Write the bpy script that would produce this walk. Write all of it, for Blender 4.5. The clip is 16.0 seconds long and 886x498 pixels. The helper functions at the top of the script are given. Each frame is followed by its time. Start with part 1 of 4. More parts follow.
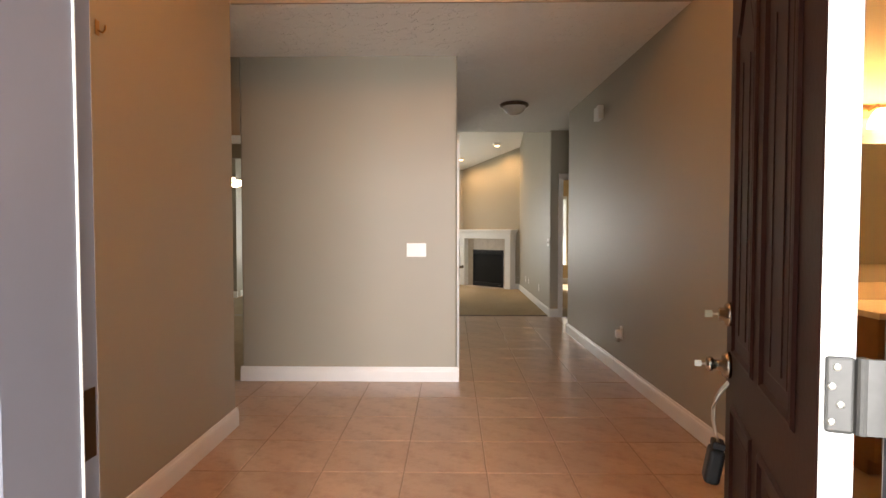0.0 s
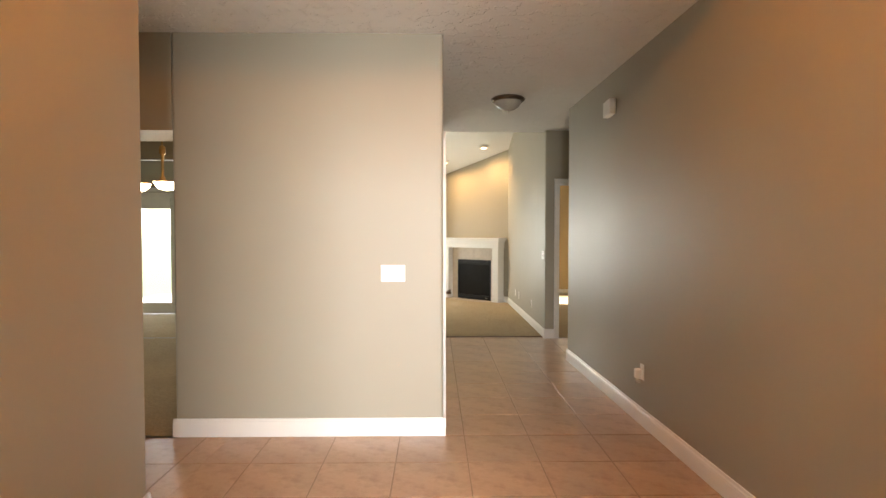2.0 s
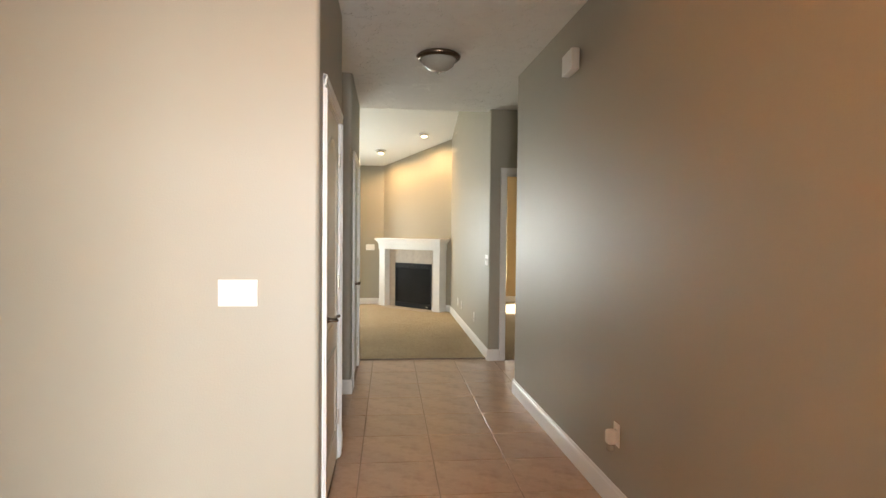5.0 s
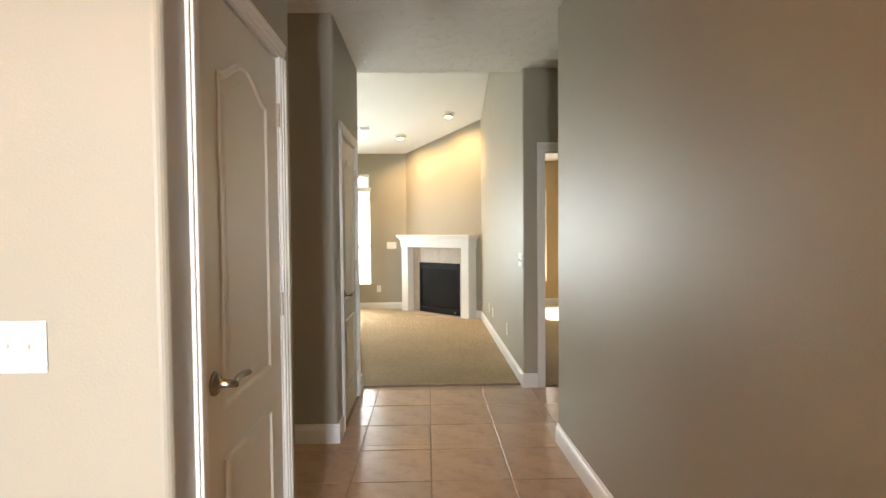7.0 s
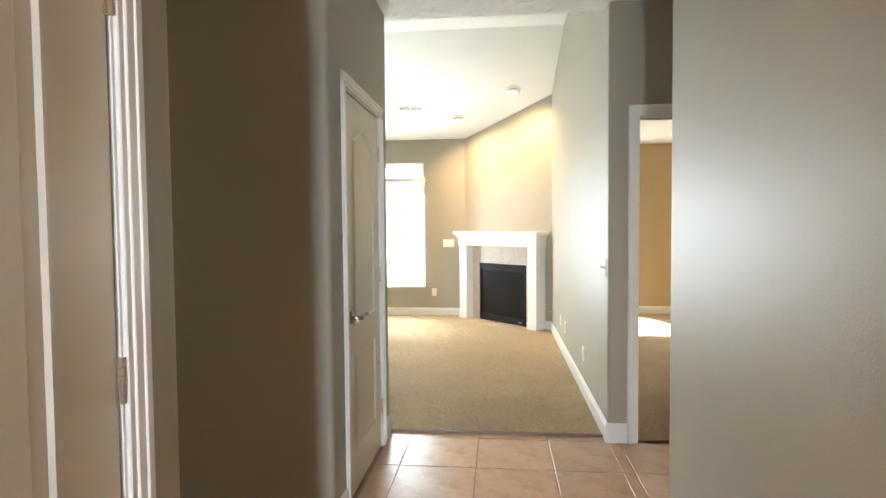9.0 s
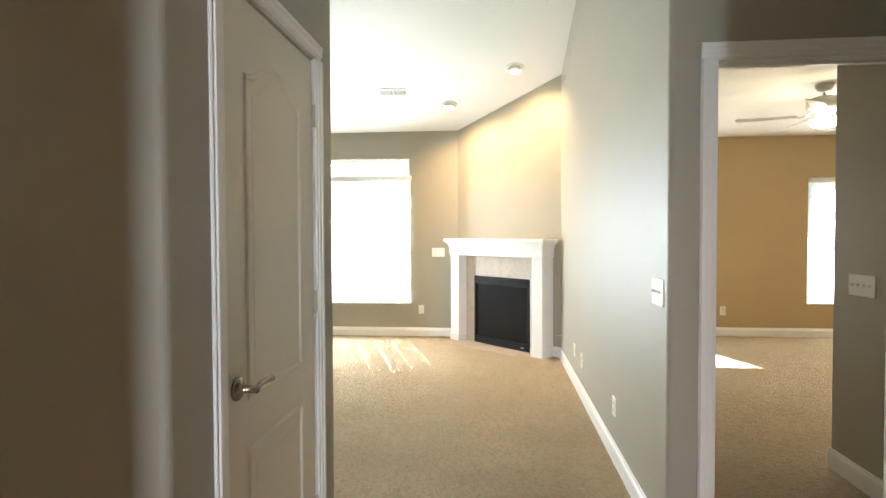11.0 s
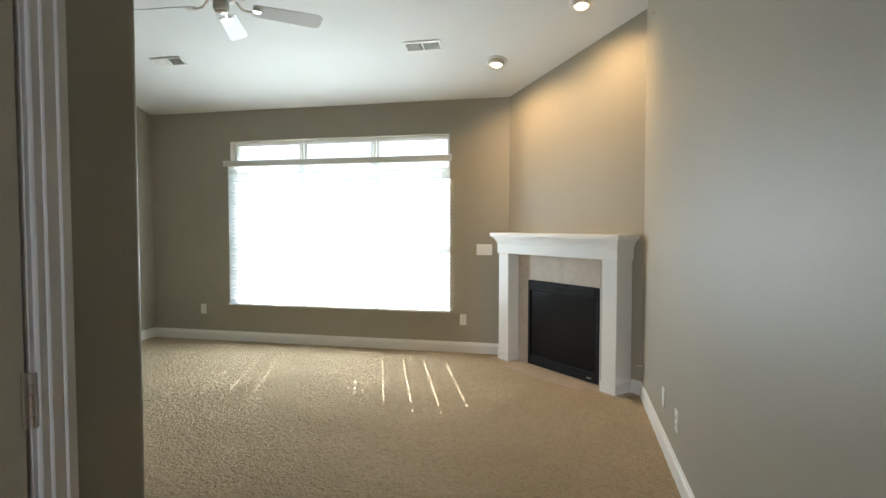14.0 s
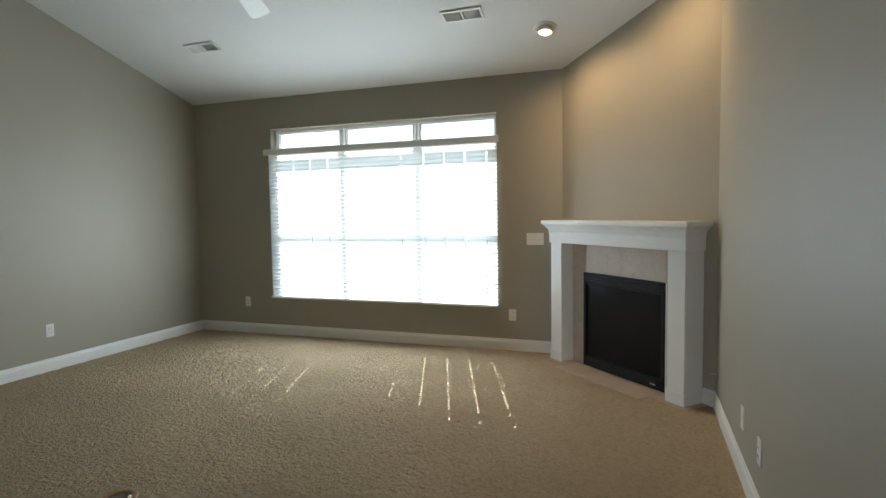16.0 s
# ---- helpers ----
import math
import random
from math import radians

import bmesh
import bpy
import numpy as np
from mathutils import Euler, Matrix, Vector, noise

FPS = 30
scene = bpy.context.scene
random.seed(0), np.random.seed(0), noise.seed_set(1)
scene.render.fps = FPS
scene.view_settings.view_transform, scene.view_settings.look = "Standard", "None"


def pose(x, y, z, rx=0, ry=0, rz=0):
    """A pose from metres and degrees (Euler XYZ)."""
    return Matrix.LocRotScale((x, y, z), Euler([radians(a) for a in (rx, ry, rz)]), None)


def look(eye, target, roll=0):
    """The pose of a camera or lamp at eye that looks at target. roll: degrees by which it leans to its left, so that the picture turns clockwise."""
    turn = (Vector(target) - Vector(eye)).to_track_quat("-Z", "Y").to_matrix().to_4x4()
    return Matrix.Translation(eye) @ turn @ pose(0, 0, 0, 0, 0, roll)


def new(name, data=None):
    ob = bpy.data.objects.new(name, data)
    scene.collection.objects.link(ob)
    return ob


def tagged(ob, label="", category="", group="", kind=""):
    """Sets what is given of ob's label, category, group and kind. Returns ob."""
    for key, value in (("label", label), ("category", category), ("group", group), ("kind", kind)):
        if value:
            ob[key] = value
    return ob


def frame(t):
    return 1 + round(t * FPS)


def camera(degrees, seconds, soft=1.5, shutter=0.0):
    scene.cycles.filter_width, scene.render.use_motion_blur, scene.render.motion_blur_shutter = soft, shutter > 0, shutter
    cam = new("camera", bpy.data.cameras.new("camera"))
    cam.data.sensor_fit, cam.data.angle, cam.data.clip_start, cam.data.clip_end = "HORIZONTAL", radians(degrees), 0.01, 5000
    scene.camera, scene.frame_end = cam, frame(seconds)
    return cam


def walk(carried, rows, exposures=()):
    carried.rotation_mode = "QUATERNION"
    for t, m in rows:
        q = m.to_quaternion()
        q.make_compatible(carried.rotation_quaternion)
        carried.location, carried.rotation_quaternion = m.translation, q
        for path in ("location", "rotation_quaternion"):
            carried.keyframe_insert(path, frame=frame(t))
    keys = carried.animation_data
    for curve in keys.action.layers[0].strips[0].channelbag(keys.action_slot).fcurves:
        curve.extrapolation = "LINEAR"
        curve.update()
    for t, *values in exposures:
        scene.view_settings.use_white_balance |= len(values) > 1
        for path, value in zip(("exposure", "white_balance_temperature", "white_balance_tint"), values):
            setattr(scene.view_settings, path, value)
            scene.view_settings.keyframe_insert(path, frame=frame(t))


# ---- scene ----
cam = camera(77.2, 16.0)
PATH = [
    (0, (0.586, 0.317, 1.287), (0.552, 2.316, 1.217), 0.0),
    (0.5, (0.556, 0.566, 1.305), (0.549, 2.565, 1.241), -0.1),
    (1, (0.56, 0.755, 1.308), (0.573, 2.755, 1.25), -0.2),
    (1.5, (0.564, 1.003, 1.32), (0.575, 3.002, 1.264), -0.2),
    (2, (0.568, 1.205, 1.388), (0.597, 3.204, 1.331), -0.0),
    (2.5, (0.573, 1.338, 1.417), (0.628, 3.336, 1.364), 0.1),
    (3, (0.567, 1.575, 1.428), (0.654, 3.572, 1.374), 0.4),
    (3.5, (0.61, 1.766, 1.422), (0.746, 3.76, 1.372), 0.5),
    (4, (0.722, 2.028, 1.406), (0.889, 4.021, 1.355), 0.4),
    (4.5, (0.845, 2.289, 1.401), (1.036, 4.279, 1.35), 0.6),
    (4.7, (0.876, 2.382, 1.391), (1.074, 4.371, 1.339), 0.6),
    (6.8, (1.195, 3.606, 1.351), (1.274, 5.603, 1.289), -0.4),
    (7, (1.198, 3.75, 1.361), (1.253, 5.748, 1.294), -0.5),
    (7.5, (1.231, 4.029, 1.352), (1.215, 6.028, 1.284), -0.8),
    (8, (1.277, 4.355, 1.361), (1.179, 6.352, 1.287), -0.9),
    (8.2, (1.295, 4.473, 1.387), (1.172, 6.467, 1.296), -0.8),
    (10.3, (1.362, 5.739, 1.33), (1.105, 7.721, 1.268), -0.4),
    (10.5, (1.35, 5.863, 1.332), (1.109, 7.848, 1.269), -0.3),
    (11, (1.323, 6.161, 1.345), (1.133, 8.151, 1.292), -0.2),
    (11.5, (1.317, 6.408, 1.324), (1.094, 8.395, 1.283), 0.1),
    (12, (1.335, 6.674, 1.333), (1.089, 8.659, 1.294), -0.1),
    (12.5, (1.339, 6.891, 1.325), (1.09, 8.875, 1.289), -0.1),
    (13, (1.36, 7.165, 1.333), (1.057, 9.141, 1.284), 0.1),
    (13.5, (1.387, 7.36, 1.339), (1.061, 9.332, 1.274), 0.1),
    (14, (1.451, 7.584, 1.359), (1.005, 9.532, 1.276), 0.0),
    (14.5, (1.479, 7.727, 1.381), (0.965, 9.658, 1.283), -0.3),
    (15, (1.505, 7.855, 1.366), (0.93, 9.768, 1.264), -0.5),
    (15.5, (1.509, 7.981, 1.382), (0.892, 9.88, 1.263), -0.8),
    (16, (1.516, 8.05, 1.378), (0.849, 9.931, 1.246), -0.9),
]
EXPOSURES = [(0, 2.3, 6800, 15), (1.0, 2.75, 6950, 13), (4.7, 3.05, 6450, 9), (7.0, 3.3, 6350, 9), (8.0, 3.7, 6050, 8), (10.3, 3.75, 5850, 8),
             (12.0, 3.4, 5750, 8), (13.0, 2.95, 5750, 8), (14.0, 2.4, 5700, 8), (15.0, 1.95, 5650, 8), (16.0, 1.7, 5600, 8)]
walk(cam, [(t, look(eye, target, roll)) for t, eye, target, roll in PATH], EXPOSURES)

# ---- world, sun and exposure ----
SUN_TO = Vector((-0.334, 0.942, 0.0)).normalized()      # compass direction of the sun
ELEV = radians(45.2)
world = bpy.data.worlds.new("world")
world.use_nodes = True
scene.world = world
wn = world.node_tree.nodes
sky = wn.new("ShaderNodeTexSky")
sky.sky_type = "NISHITA"
sky.sun_disc = False
sky.sun_elevation = ELEV
sky.sun_rotation = math.atan2(SUN_TO.x, SUN_TO.y)
world.node_tree.links.new(sky.outputs["Color"], wn["Background"].inputs["Color"])
wn["Background"].inputs["Strength"].default_value = 0.07
sun_data = bpy.data.lights.new("sun", "SUN")
sun_data.energy, sun_data.angle, sun_data.color = 5.0, radians(0.3), (1.0, 0.95, 0.87)
sun = new("sun", sun_data)
to_sun = SUN_TO * math.cos(ELEV) + Vector((0, 0, math.sin(ELEV)))
sun.matrix_world = look(to_sun * 30, (0, 0, 0))


def area(name, x, y, z, target, sx, sy, watts, colour):
    d = bpy.data.lights.new(name, "AREA")
    d.shape, d.size, d.size_y, d.energy, d.color = "RECTANGLE", sx, sy, watts, colour
    ob = new(name, d)
    ob.matrix_world = look((x, y, z), target)
    return ob


def point(name, x, y, z, watts, colour, radius=0.06):
    d = bpy.data.lights.new(name, "POINT")
    d.energy, d.color, d.shadow_soft_size = watts, colour, radius
    ob = new(name, d)
    ob.location = (x, y, z)
    return ob


def spot(name, eye, target, watts, colour, angle, radius=0.05):
    d = bpy.data.lights.new(name, "SPOT")
    d.energy, d.color, d.shadow_soft_size, d.spot_size, d.spot_blend = watts, colour, radius, radians(angle), 1.0
    ob = new(name, d)
    ob.matrix_world = look(eye, target)
    return ob


WARM, DAY = (1.0, 0.62, 0.30), (0.90, 0.96, 1.0)
# added area lamps that stand in for sky light at windows and front door
area("window_fill", -1.10, 13.405, 1.25, (-1.1, 8, 1.25), 2.5, 1.55, 4, (0.94, 1.0, 0.97))
# second helper lamp, inside the room in front of the blind
area("window_fill_inner", -1.10, 13.27, 1.25, (-1.1, 8, 1.25), 2.5, 1.55, 14, (0.94, 1.0, 0.97))
# helper lamp well outside the door, brightens the wall facing the entry
area("porch_fill", 0.95, -3.2, 1.35, (0.70, 5, 1.35), 1.6, 2.2, 118, (0.95, 0.97, 1.0))
area("patio_fill", -4.28, 10.62, 1.1, (-4.0, 5, 0.9), 0.8, 1.8, 1.5, DAY)
area("bedroom_fill", 5.77, 13.60, 1.3, (5.0, 9, 0.6), 0.95, 1.6, 3.8, (1.0, 0.90, 0.72))
area("bedroom_fill_second", 2.83, 13.60, 1.3, (3.3, 9, 0.6), 0.95, 1.6, 3.2, (1.0, 0.90, 0.72))
# lamps
# entry bulb is unseen and has no fixture; inferred from the warm walls
point("entry_bulb", 0.62, 2.3, 3.10, 10.0, (1.0, 0.40, 0.11), 0.12)
point("vanity_bulb", 3.12, 3.42, 1.95, 13, (1.0, 0.50, 0.18))
point("chandelier_bulb", -2.1, 6.7, 2.05, 0.6, WARM, 0.15)
point("fan_bulb", 4.06, 11.12, 2.15, 1.7, (1.0, 0.74, 0.44), 0.1)

# ---- materials ----


def mat(name, base, rough=0.5, metal=0.0, vary=0.06, scale=3.0, bump=0.0, bump_scale=200.0, fine=0.0, fine_scale=900.0, spec=0.5, dark=None, coat=0.0, random_tint=0.0, plateau=False):
    m = bpy.data.materials.new(name)
    m.use_nodes = True
    n, l = m.node_tree.nodes, m.node_tree.links
    b = n["Principled BSDF"]
    b.inputs["Roughness"].default_value = rough
    b.inputs["Metallic"].default_value = metal
    b.inputs["Specular IOR Level"].default_value = spec
    b.inputs["Coat Weight"].default_value = coat
    tc = n.new("ShaderNodeTexCoord")
    big = n.new("ShaderNodeTexNoise")
    big.inputs["Scale"].default_value, big.inputs["Detail"].default_value = scale, 6
    l.new(tc.outputs["Object"], big.inputs["Vector"])
    ramp = n.new("ShaderNodeMapRange")
    ramp.inputs["To Min"].default_value, ramp.inputs["To Max"].default_value = 1 - vary, 1 + vary
    l.new(big.outputs["Fac"], ramp.inputs["Value"])
    mul = n.new("ShaderNodeVectorMath")
    mul.operation = "SCALE"
    mul.inputs[0].default_value = base
    last = ramp.outputs["Result"]
    if random_tint:
        info = n.new("ShaderNodeObjectInfo")
        r2 = n.new("ShaderNodeMapRange")
        r2.inputs["To Min"].default_value, r2.inputs["To Max"].default_value = 1 - random_tint, 1 + random_tint
        l.new(info.outputs["Random"], r2.inputs["Value"])
        mm = n.new("ShaderNodeMath")
        mm.operation = "MULTIPLY"
        l.new(last, mm.inputs[0]), l.new(r2.outputs["Result"], mm.inputs[1])
        last = mm.outputs["Value"]
    l.new(last, mul.inputs["Scale"])
    colour = mul.outputs["Vector"]
    if dark:
        sp = n.new("ShaderNodeTexNoise")
        sp.inputs["Scale"].default_value, sp.inputs["Detail"].default_value, sp.inputs["Roughness"].default_value = dark[1], 8, 0.7
        l.new(tc.outputs["Object"], sp.inputs["Vector"])
        cr = n.new("ShaderNodeMapRange")
        cr.inputs["From Min"].default_value, cr.inputs["From Max"].default_value = dark[2], dark[3]
        l.new(sp.outputs["Fac"], cr.inputs["Value"])
        mx = n.new("ShaderNodeMix")
        mx.data_type = "RGBA"
        l.new(cr.outputs["Result"], mx.inputs["Factor"])
        l.new(colour, mx.inputs["A"])
        mx.inputs["B"].default_value = (*dark[0], 1)
        colour = mx.outputs["Result"]
    l.new(colour, b.inputs["Base Color"])
    if bump:
        t = n.new("ShaderNodeTexNoise")
        t.inputs["Scale"].default_value, t.inputs["Detail"].default_value = bump_scale, 4
        l.new(tc.outputs["Object"], t.inputs["Vector"])
        bn = n.new("ShaderNodeBump")
        bn.inputs["Strength"].default_value, bn.inputs["Distance"].default_value = 0.6, bump
        if plateau:
            step = n.new("ShaderNodeMapRange")
            step.inputs["From Min"].default_value, step.inputs["From Max"].default_value = 0.54, 0.58
            l.new(t.outputs["Fac"], step.inputs["Value"])
            l.new(step.outputs["Result"], bn.inputs["Height"])
        else:
            l.new(t.outputs["Fac"], bn.inputs["Height"])
        out = bn
        if fine:
            t2 = n.new("ShaderNodeTexNoise")
            t2.inputs["Scale"].default_value, t2.inputs["Detail"].default_value = fine_scale, 3
            l.new(tc.outputs["Object"], t2.inputs["Vector"])
            b2 = n.new("ShaderNodeBump")
            b2.inputs["Strength"].default_value, b2.inputs["Distance"].default_value = 0.6, fine
            l.new(t2.outputs["Fac"], b2.inputs["Height"])
            l.new(bn.outputs["Normal"], b2.inputs["Normal"])
            out = b2
        l.new(out.outputs["Normal"], b.inputs["Normal"])
    return m


WALL = mat("wall_paint", (0.352, 0.326, 0.258), 0.48, vary=0.04, scale=1.6, bump=0.0012, bump_scale=140, fine=0.0004, fine_scale=500)
# same finish as the wall paint, only a yellower base colour
TAN = mat("tan_wall", (0.46, 0.345, 0.185), 0.45, vary=0.04, scale=1.6, bump=0.0012, bump_scale=140, fine=0.0004, fine_scale=500)
CEIL = mat("knockdown_ceiling", (0.82, 0.81, 0.77), 0.8, vary=0.03, scale=2.0, bump=0.03, bump_scale=12, fine=0.004, fine_scale=60, plateau=True)
CEIL_LIV = mat("smooth_ceiling", (0.74, 0.745, 0.72), 0.8, vary=0.03, scale=2.0, bump=0.003, bump_scale=20, fine=0.001, fine_scale=90)
# even bluish grey, set dark to offset the strong porch lamp
FRAME = mat("grey_door_frame", (0.135, 0.135, 0.16), 0.45, vary=0.06, scale=4, bump=0.0004, bump_scale=60)
TRIM = mat("white_trim", (0.80, 0.79, 0.76), 0.32, vary=0.04, scale=5, bump=0.0004, bump_scale=60)
DOOR = mat("door_paint", (0.69, 0.662, 0.565), 0.36, vary=0.04, scale=4, bump=0.0005, bump_scale=90)
BROWN = mat("brown_door_paint", (0.024, 0.0070, 0.0052), 0.42, vary=0.25, scale=5, bump=0.0006, bump_scale=70, spec=0.2)
CARPET = mat("carpet", (0.43, 0.335, 0.212), 0.95, vary=0.22, scale=1.3, bump=0.05, bump_scale=46, fine=0.016, fine_scale=150, spec=0.1, dark=((0.29, 0.225, 0.14), 48, 0.46, 0.70))
TILE = mat("ceramic_tile", (0.51, 0.345, 0.23), 0.28, vary=0.24, scale=4, bump=0.0015, bump_scale=22, fine=0.0003, fine_scale=300, dark=((0.34, 0.20, 0.115), 7, 0.46, 0.74), random_tint=0.07)
sheen = CARPET.node_tree.nodes["Principled BSDF"].inputs
sheen["Sheen Weight"].default_value, sheen["Sheen Roughness"].default_value = 0.14, 0.6
sheen["Sheen Tint"].default_value = (0.85, 0.76, 0.55, 1)
GROUT = mat("grout", (0.36, 0.265, 0.185), 0.9, vary=0.2, scale=9, bump=0.001, bump_scale=300)
NICKEL = mat("brushed_nickel", (0.62, 0.58, 0.52), 0.28, 1.0, vary=0.05, scale=60)
# base colour held dark so the porch lamp does not blow the hinges out
HINGE = mat("darkened_hinge_metal", (0.085, 0.083, 0.076), 0.5, 0.3, vary=0.2, scale=60)
LEVER = mat("dark_satin_nickel", (0.34, 0.31, 0.27), 0.22, 1.0, vary=0.08, scale=50)
BRONZE = mat("oiled_bronze", (0.16, 0.12, 0.085), 0.25, 1.0, vary=0.15, scale=30)
BRASS = mat("aged_brass", (0.45, 0.28, 0.12), 0.3, 1.0, vary=0.08, scale=40)
PLASTIC = mat("white_plastic", (0.80, 0.79, 0.75), 0.35, vary=0.02, scale=20)
IVORY = mat("ivory_plastic", (0.72, 0.66, 0.54), 0.38, vary=0.02, scale=20)
BLACK = mat("black_metal", (0.012, 0.012, 0.013), 0.55, vary=0.2, scale=8, bump=0.0003, bump_scale=300, spec=0.2)
GAP = mat("dark_gap", (0.01, 0.01, 0.01), 0.7, vary=0.1)
VENT_BACK = mat("vent_backing_grey", (0.22, 0.22, 0.22), 0.6, vary=0.2, scale=12)
# dark brown that paints the shaded gap where tile meets carpet
EDGE_GAP = mat("dark_edge_gap", (0.17, 0.12, 0.075), 0.6, vary=0.2, scale=20)
STONE = mat("hearth_tile", (0.50, 0.43, 0.35), 0.45, vary=0.14, scale=6, bump=0.001, bump_scale=40, dark=((0.40, 0.33, 0.26), 14, 0.45, 0.75))
HEARTH = mat("hearth_floor_tile", (0.40, 0.31, 0.22), 0.5, vary=0.16, scale=6, bump=0.001, bump_scale=40)
WOOD = mat("vanity_wood", (0.30, 0.15, 0.055), 0.4, vary=0.25, scale=12, bump=0.0006, bump_scale=40)
COUNTER = mat("counter_top", (0.72, 0.62, 0.46), 0.25, vary=0.08, scale=14)
CONCRETE = mat("concrete", (0.42, 0.40, 0.37), 0.85, vary=0.15, scale=3, bump=0.003, bump_scale=60)
SIDING = mat("exterior_siding", (0.55, 0.52, 0.48), 0.7, vary=0.1, scale=4, bump=0.002, bump_scale=50)
GRASS = mat("lawn", (0.07, 0.10, 0.03), 0.95, vary=0.4, scale=3, bump=0.03, bump_scale=30)
ROD = mat("lock_box_rubber", (0.02, 0.021, 0.024), 0.5, vary=0.2, scale=40, bump=0.0004, bump_scale=200)
WHITE_FAN = mat("white_fan_enamel", (0.62, 0.62, 0.59), 0.45, vary=0.03, scale=10)
MIRROR = mat("mirror_silver", (0.85, 0.85, 0.85), 0.02, 1.0, vary=0.0)


def glow(name, colour, strength):
    m = bpy.data.materials.new(name)
    m.use_nodes = True
    b = m.node_tree.nodes["Principled BSDF"]
    b.inputs["Base Color"].default_value = (0.8, 0.78, 0.72, 1)
    b.inputs["Roughness"].default_value = 0.3
    b.inputs["Emission Color"].default_value = (*colour, 1)
    b.inputs["Emission Strength"].default_value = strength
    return m


LIT = glow("lit_glass", (1.0, 0.80, 0.52), 2.5)
LIT_CAN = glow("lit_downlight", (1.0, 0.72, 0.40), 1.2)
UNLIT = mat("frosted_glass", (0.40, 0.375, 0.32), 0.18, vary=0.08, scale=30)


def glass_mat():
    m = bpy.data.materials.new("window_glass")
    m.use_nodes = True
    n, l = m.node_tree.nodes, m.node_tree.links
    t, g, mx = n.new("ShaderNodeBsdfTransparent"), n.new("ShaderNodeBsdfGlossy"), n.new("ShaderNodeMixShader")
    g.inputs["Roughness"].default_value = 0.02
    mx.inputs["Fac"].default_value = 0.06
    l.new(t.outputs[0], mx.inputs[1]), l.new(g.outputs[0], mx.inputs[2])
    l.new(mx.outputs[0], n["Material Output"].inputs["Surface"])
    return m


def slat_mat():
    m = bpy.data.materials.new("blind_slat")
    m.use_nodes = True
    n, l = m.node_tree.nodes, m.node_tree.links
    b, t, mx = n["Principled BSDF"], n.new("ShaderNodeBsdfTranslucent"), n.new("ShaderNodeMixShader")
    b.inputs["Base Color"].default_value = (0.82, 0.83, 0.82, 1)
    b.inputs["Roughness"].default_value = 0.4
    t.inputs["Color"].default_value = (0.84, 0.84, 0.83, 1)
    mx.inputs["Fac"].default_value = 0.80
    l.new(b.outputs[0], mx.inputs[1]), l.new(t.outputs[0], mx.inputs[2])
    l.new(mx.outputs[0], n["Material Output"].inputs["Surface"])
    return m


GLASS, SLAT = glass_mat(), slat_mat()

# ---- mesh helpers ----


def finish(name, bm, material, smooth=False):
    bmesh.ops.recalc_face_normals(bm, faces=bm.faces)
    me = bpy.data.meshes.new(name)
    bm.to_mesh(me)
    bm.free()
    me.materials.append(material)
    if smooth:
        for p in me.polygons:
            p.use_smooth = True
    return new(name, me)


def part(name, bm, material, parent, label="", smooth=False):
    ob = finish(name, bm, material, smooth)
    ob.parent = parent
    if label:
        tagged(ob, label)
    return ob


def thing(name, m, label, category, group=""):
    ob = new(name)
    ob.empty_display_size = 0.05
    ob.matrix_basis = m
    return tagged(ob, label, category, group)


def box(bm, x0, x1, y0, y1, z0, z1, bevel=0.0, seg=2):
    x0, x1, y0, y1, z0, z1 = min(x0, x1), max(x0, x1), min(y0, y1), max(y0, y1), min(z0, z1), max(z0, z1)
    v = [bm.verts.new((x, y, z)) for z in (z0, z1) for x, y in ((x0, y0), (x1, y0), (x1, y1), (x0, y1))]
    f = [bm.faces.new([v[i] for i in q]) for q in ((0, 3, 2, 1), (4, 5, 6, 7), (0, 1, 5, 4), (1, 2, 6, 5), (2, 3, 7, 6), (3, 0, 4, 7))]
    if bevel:
        edges = list({e for g in f for e in g.edges})
        bmesh.ops.bevel(bm, geom=edges, offset=bevel, segments=seg, affect="EDGES", profile=0.5)
    return bm


def B(*a, **k):
    return box(bmesh.new(), *a, **k)


def lathe(bm, profile, seg=32, centre=(0, 0), axis="z"):
    """Turns (radius, height) pairs round an axis."""
    rings = []
    for r, h in profile:
        ring = []
        for i in range(seg):
            a = 2 * math.pi * i / seg
            p = (r * math.cos(a), r * math.sin(a), h)
            if axis == "y":
                p = (p[0], p[2], p[1])
            elif axis == "x":
                p = (p[2], p[0], p[1])
            ring.append(bm.verts.new((p[0] + centre[0], p[1] + centre[1], p[2]) if axis == "z" else p))
        rings.append(ring)
    for a, b in zip(rings, rings[1:]):
        for i in range(seg):
            bm.faces.new((a[i], a[(i + 1) % seg], b[(i + 1) % seg], b[i]))
    bm.faces.new(rings[0][::-1])
    bm.faces.new(rings[-1])
    return bm


def tube(bm, points, radius, seg=8):
    """A round bar along a line of points."""
    pts = [Vector(p) for p in points]
    rings = []
    for i, p in enumerate(pts):
        d = (pts[min(i + 1, len(pts) - 1)] - pts[max(i - 1, 0)]).normalized()
        q = d.to_track_quat("Z", "Y")
        rings.append([bm.verts.new(p + q @ Vector((radius * math.cos(2 * math.pi * k / seg), radius * math.sin(2 * math.pi * k / seg), 0))) for k in range(seg)])
    for a, b in zip(rings, rings[1:]):
        for i in range(seg):
            bm.faces.new((a[i], a[(i + 1) % seg], b[(i + 1) % seg], b[i]))
    bm.faces.new(rings[0][::-1])
    bm.faces.new(rings[-1])
    return bm


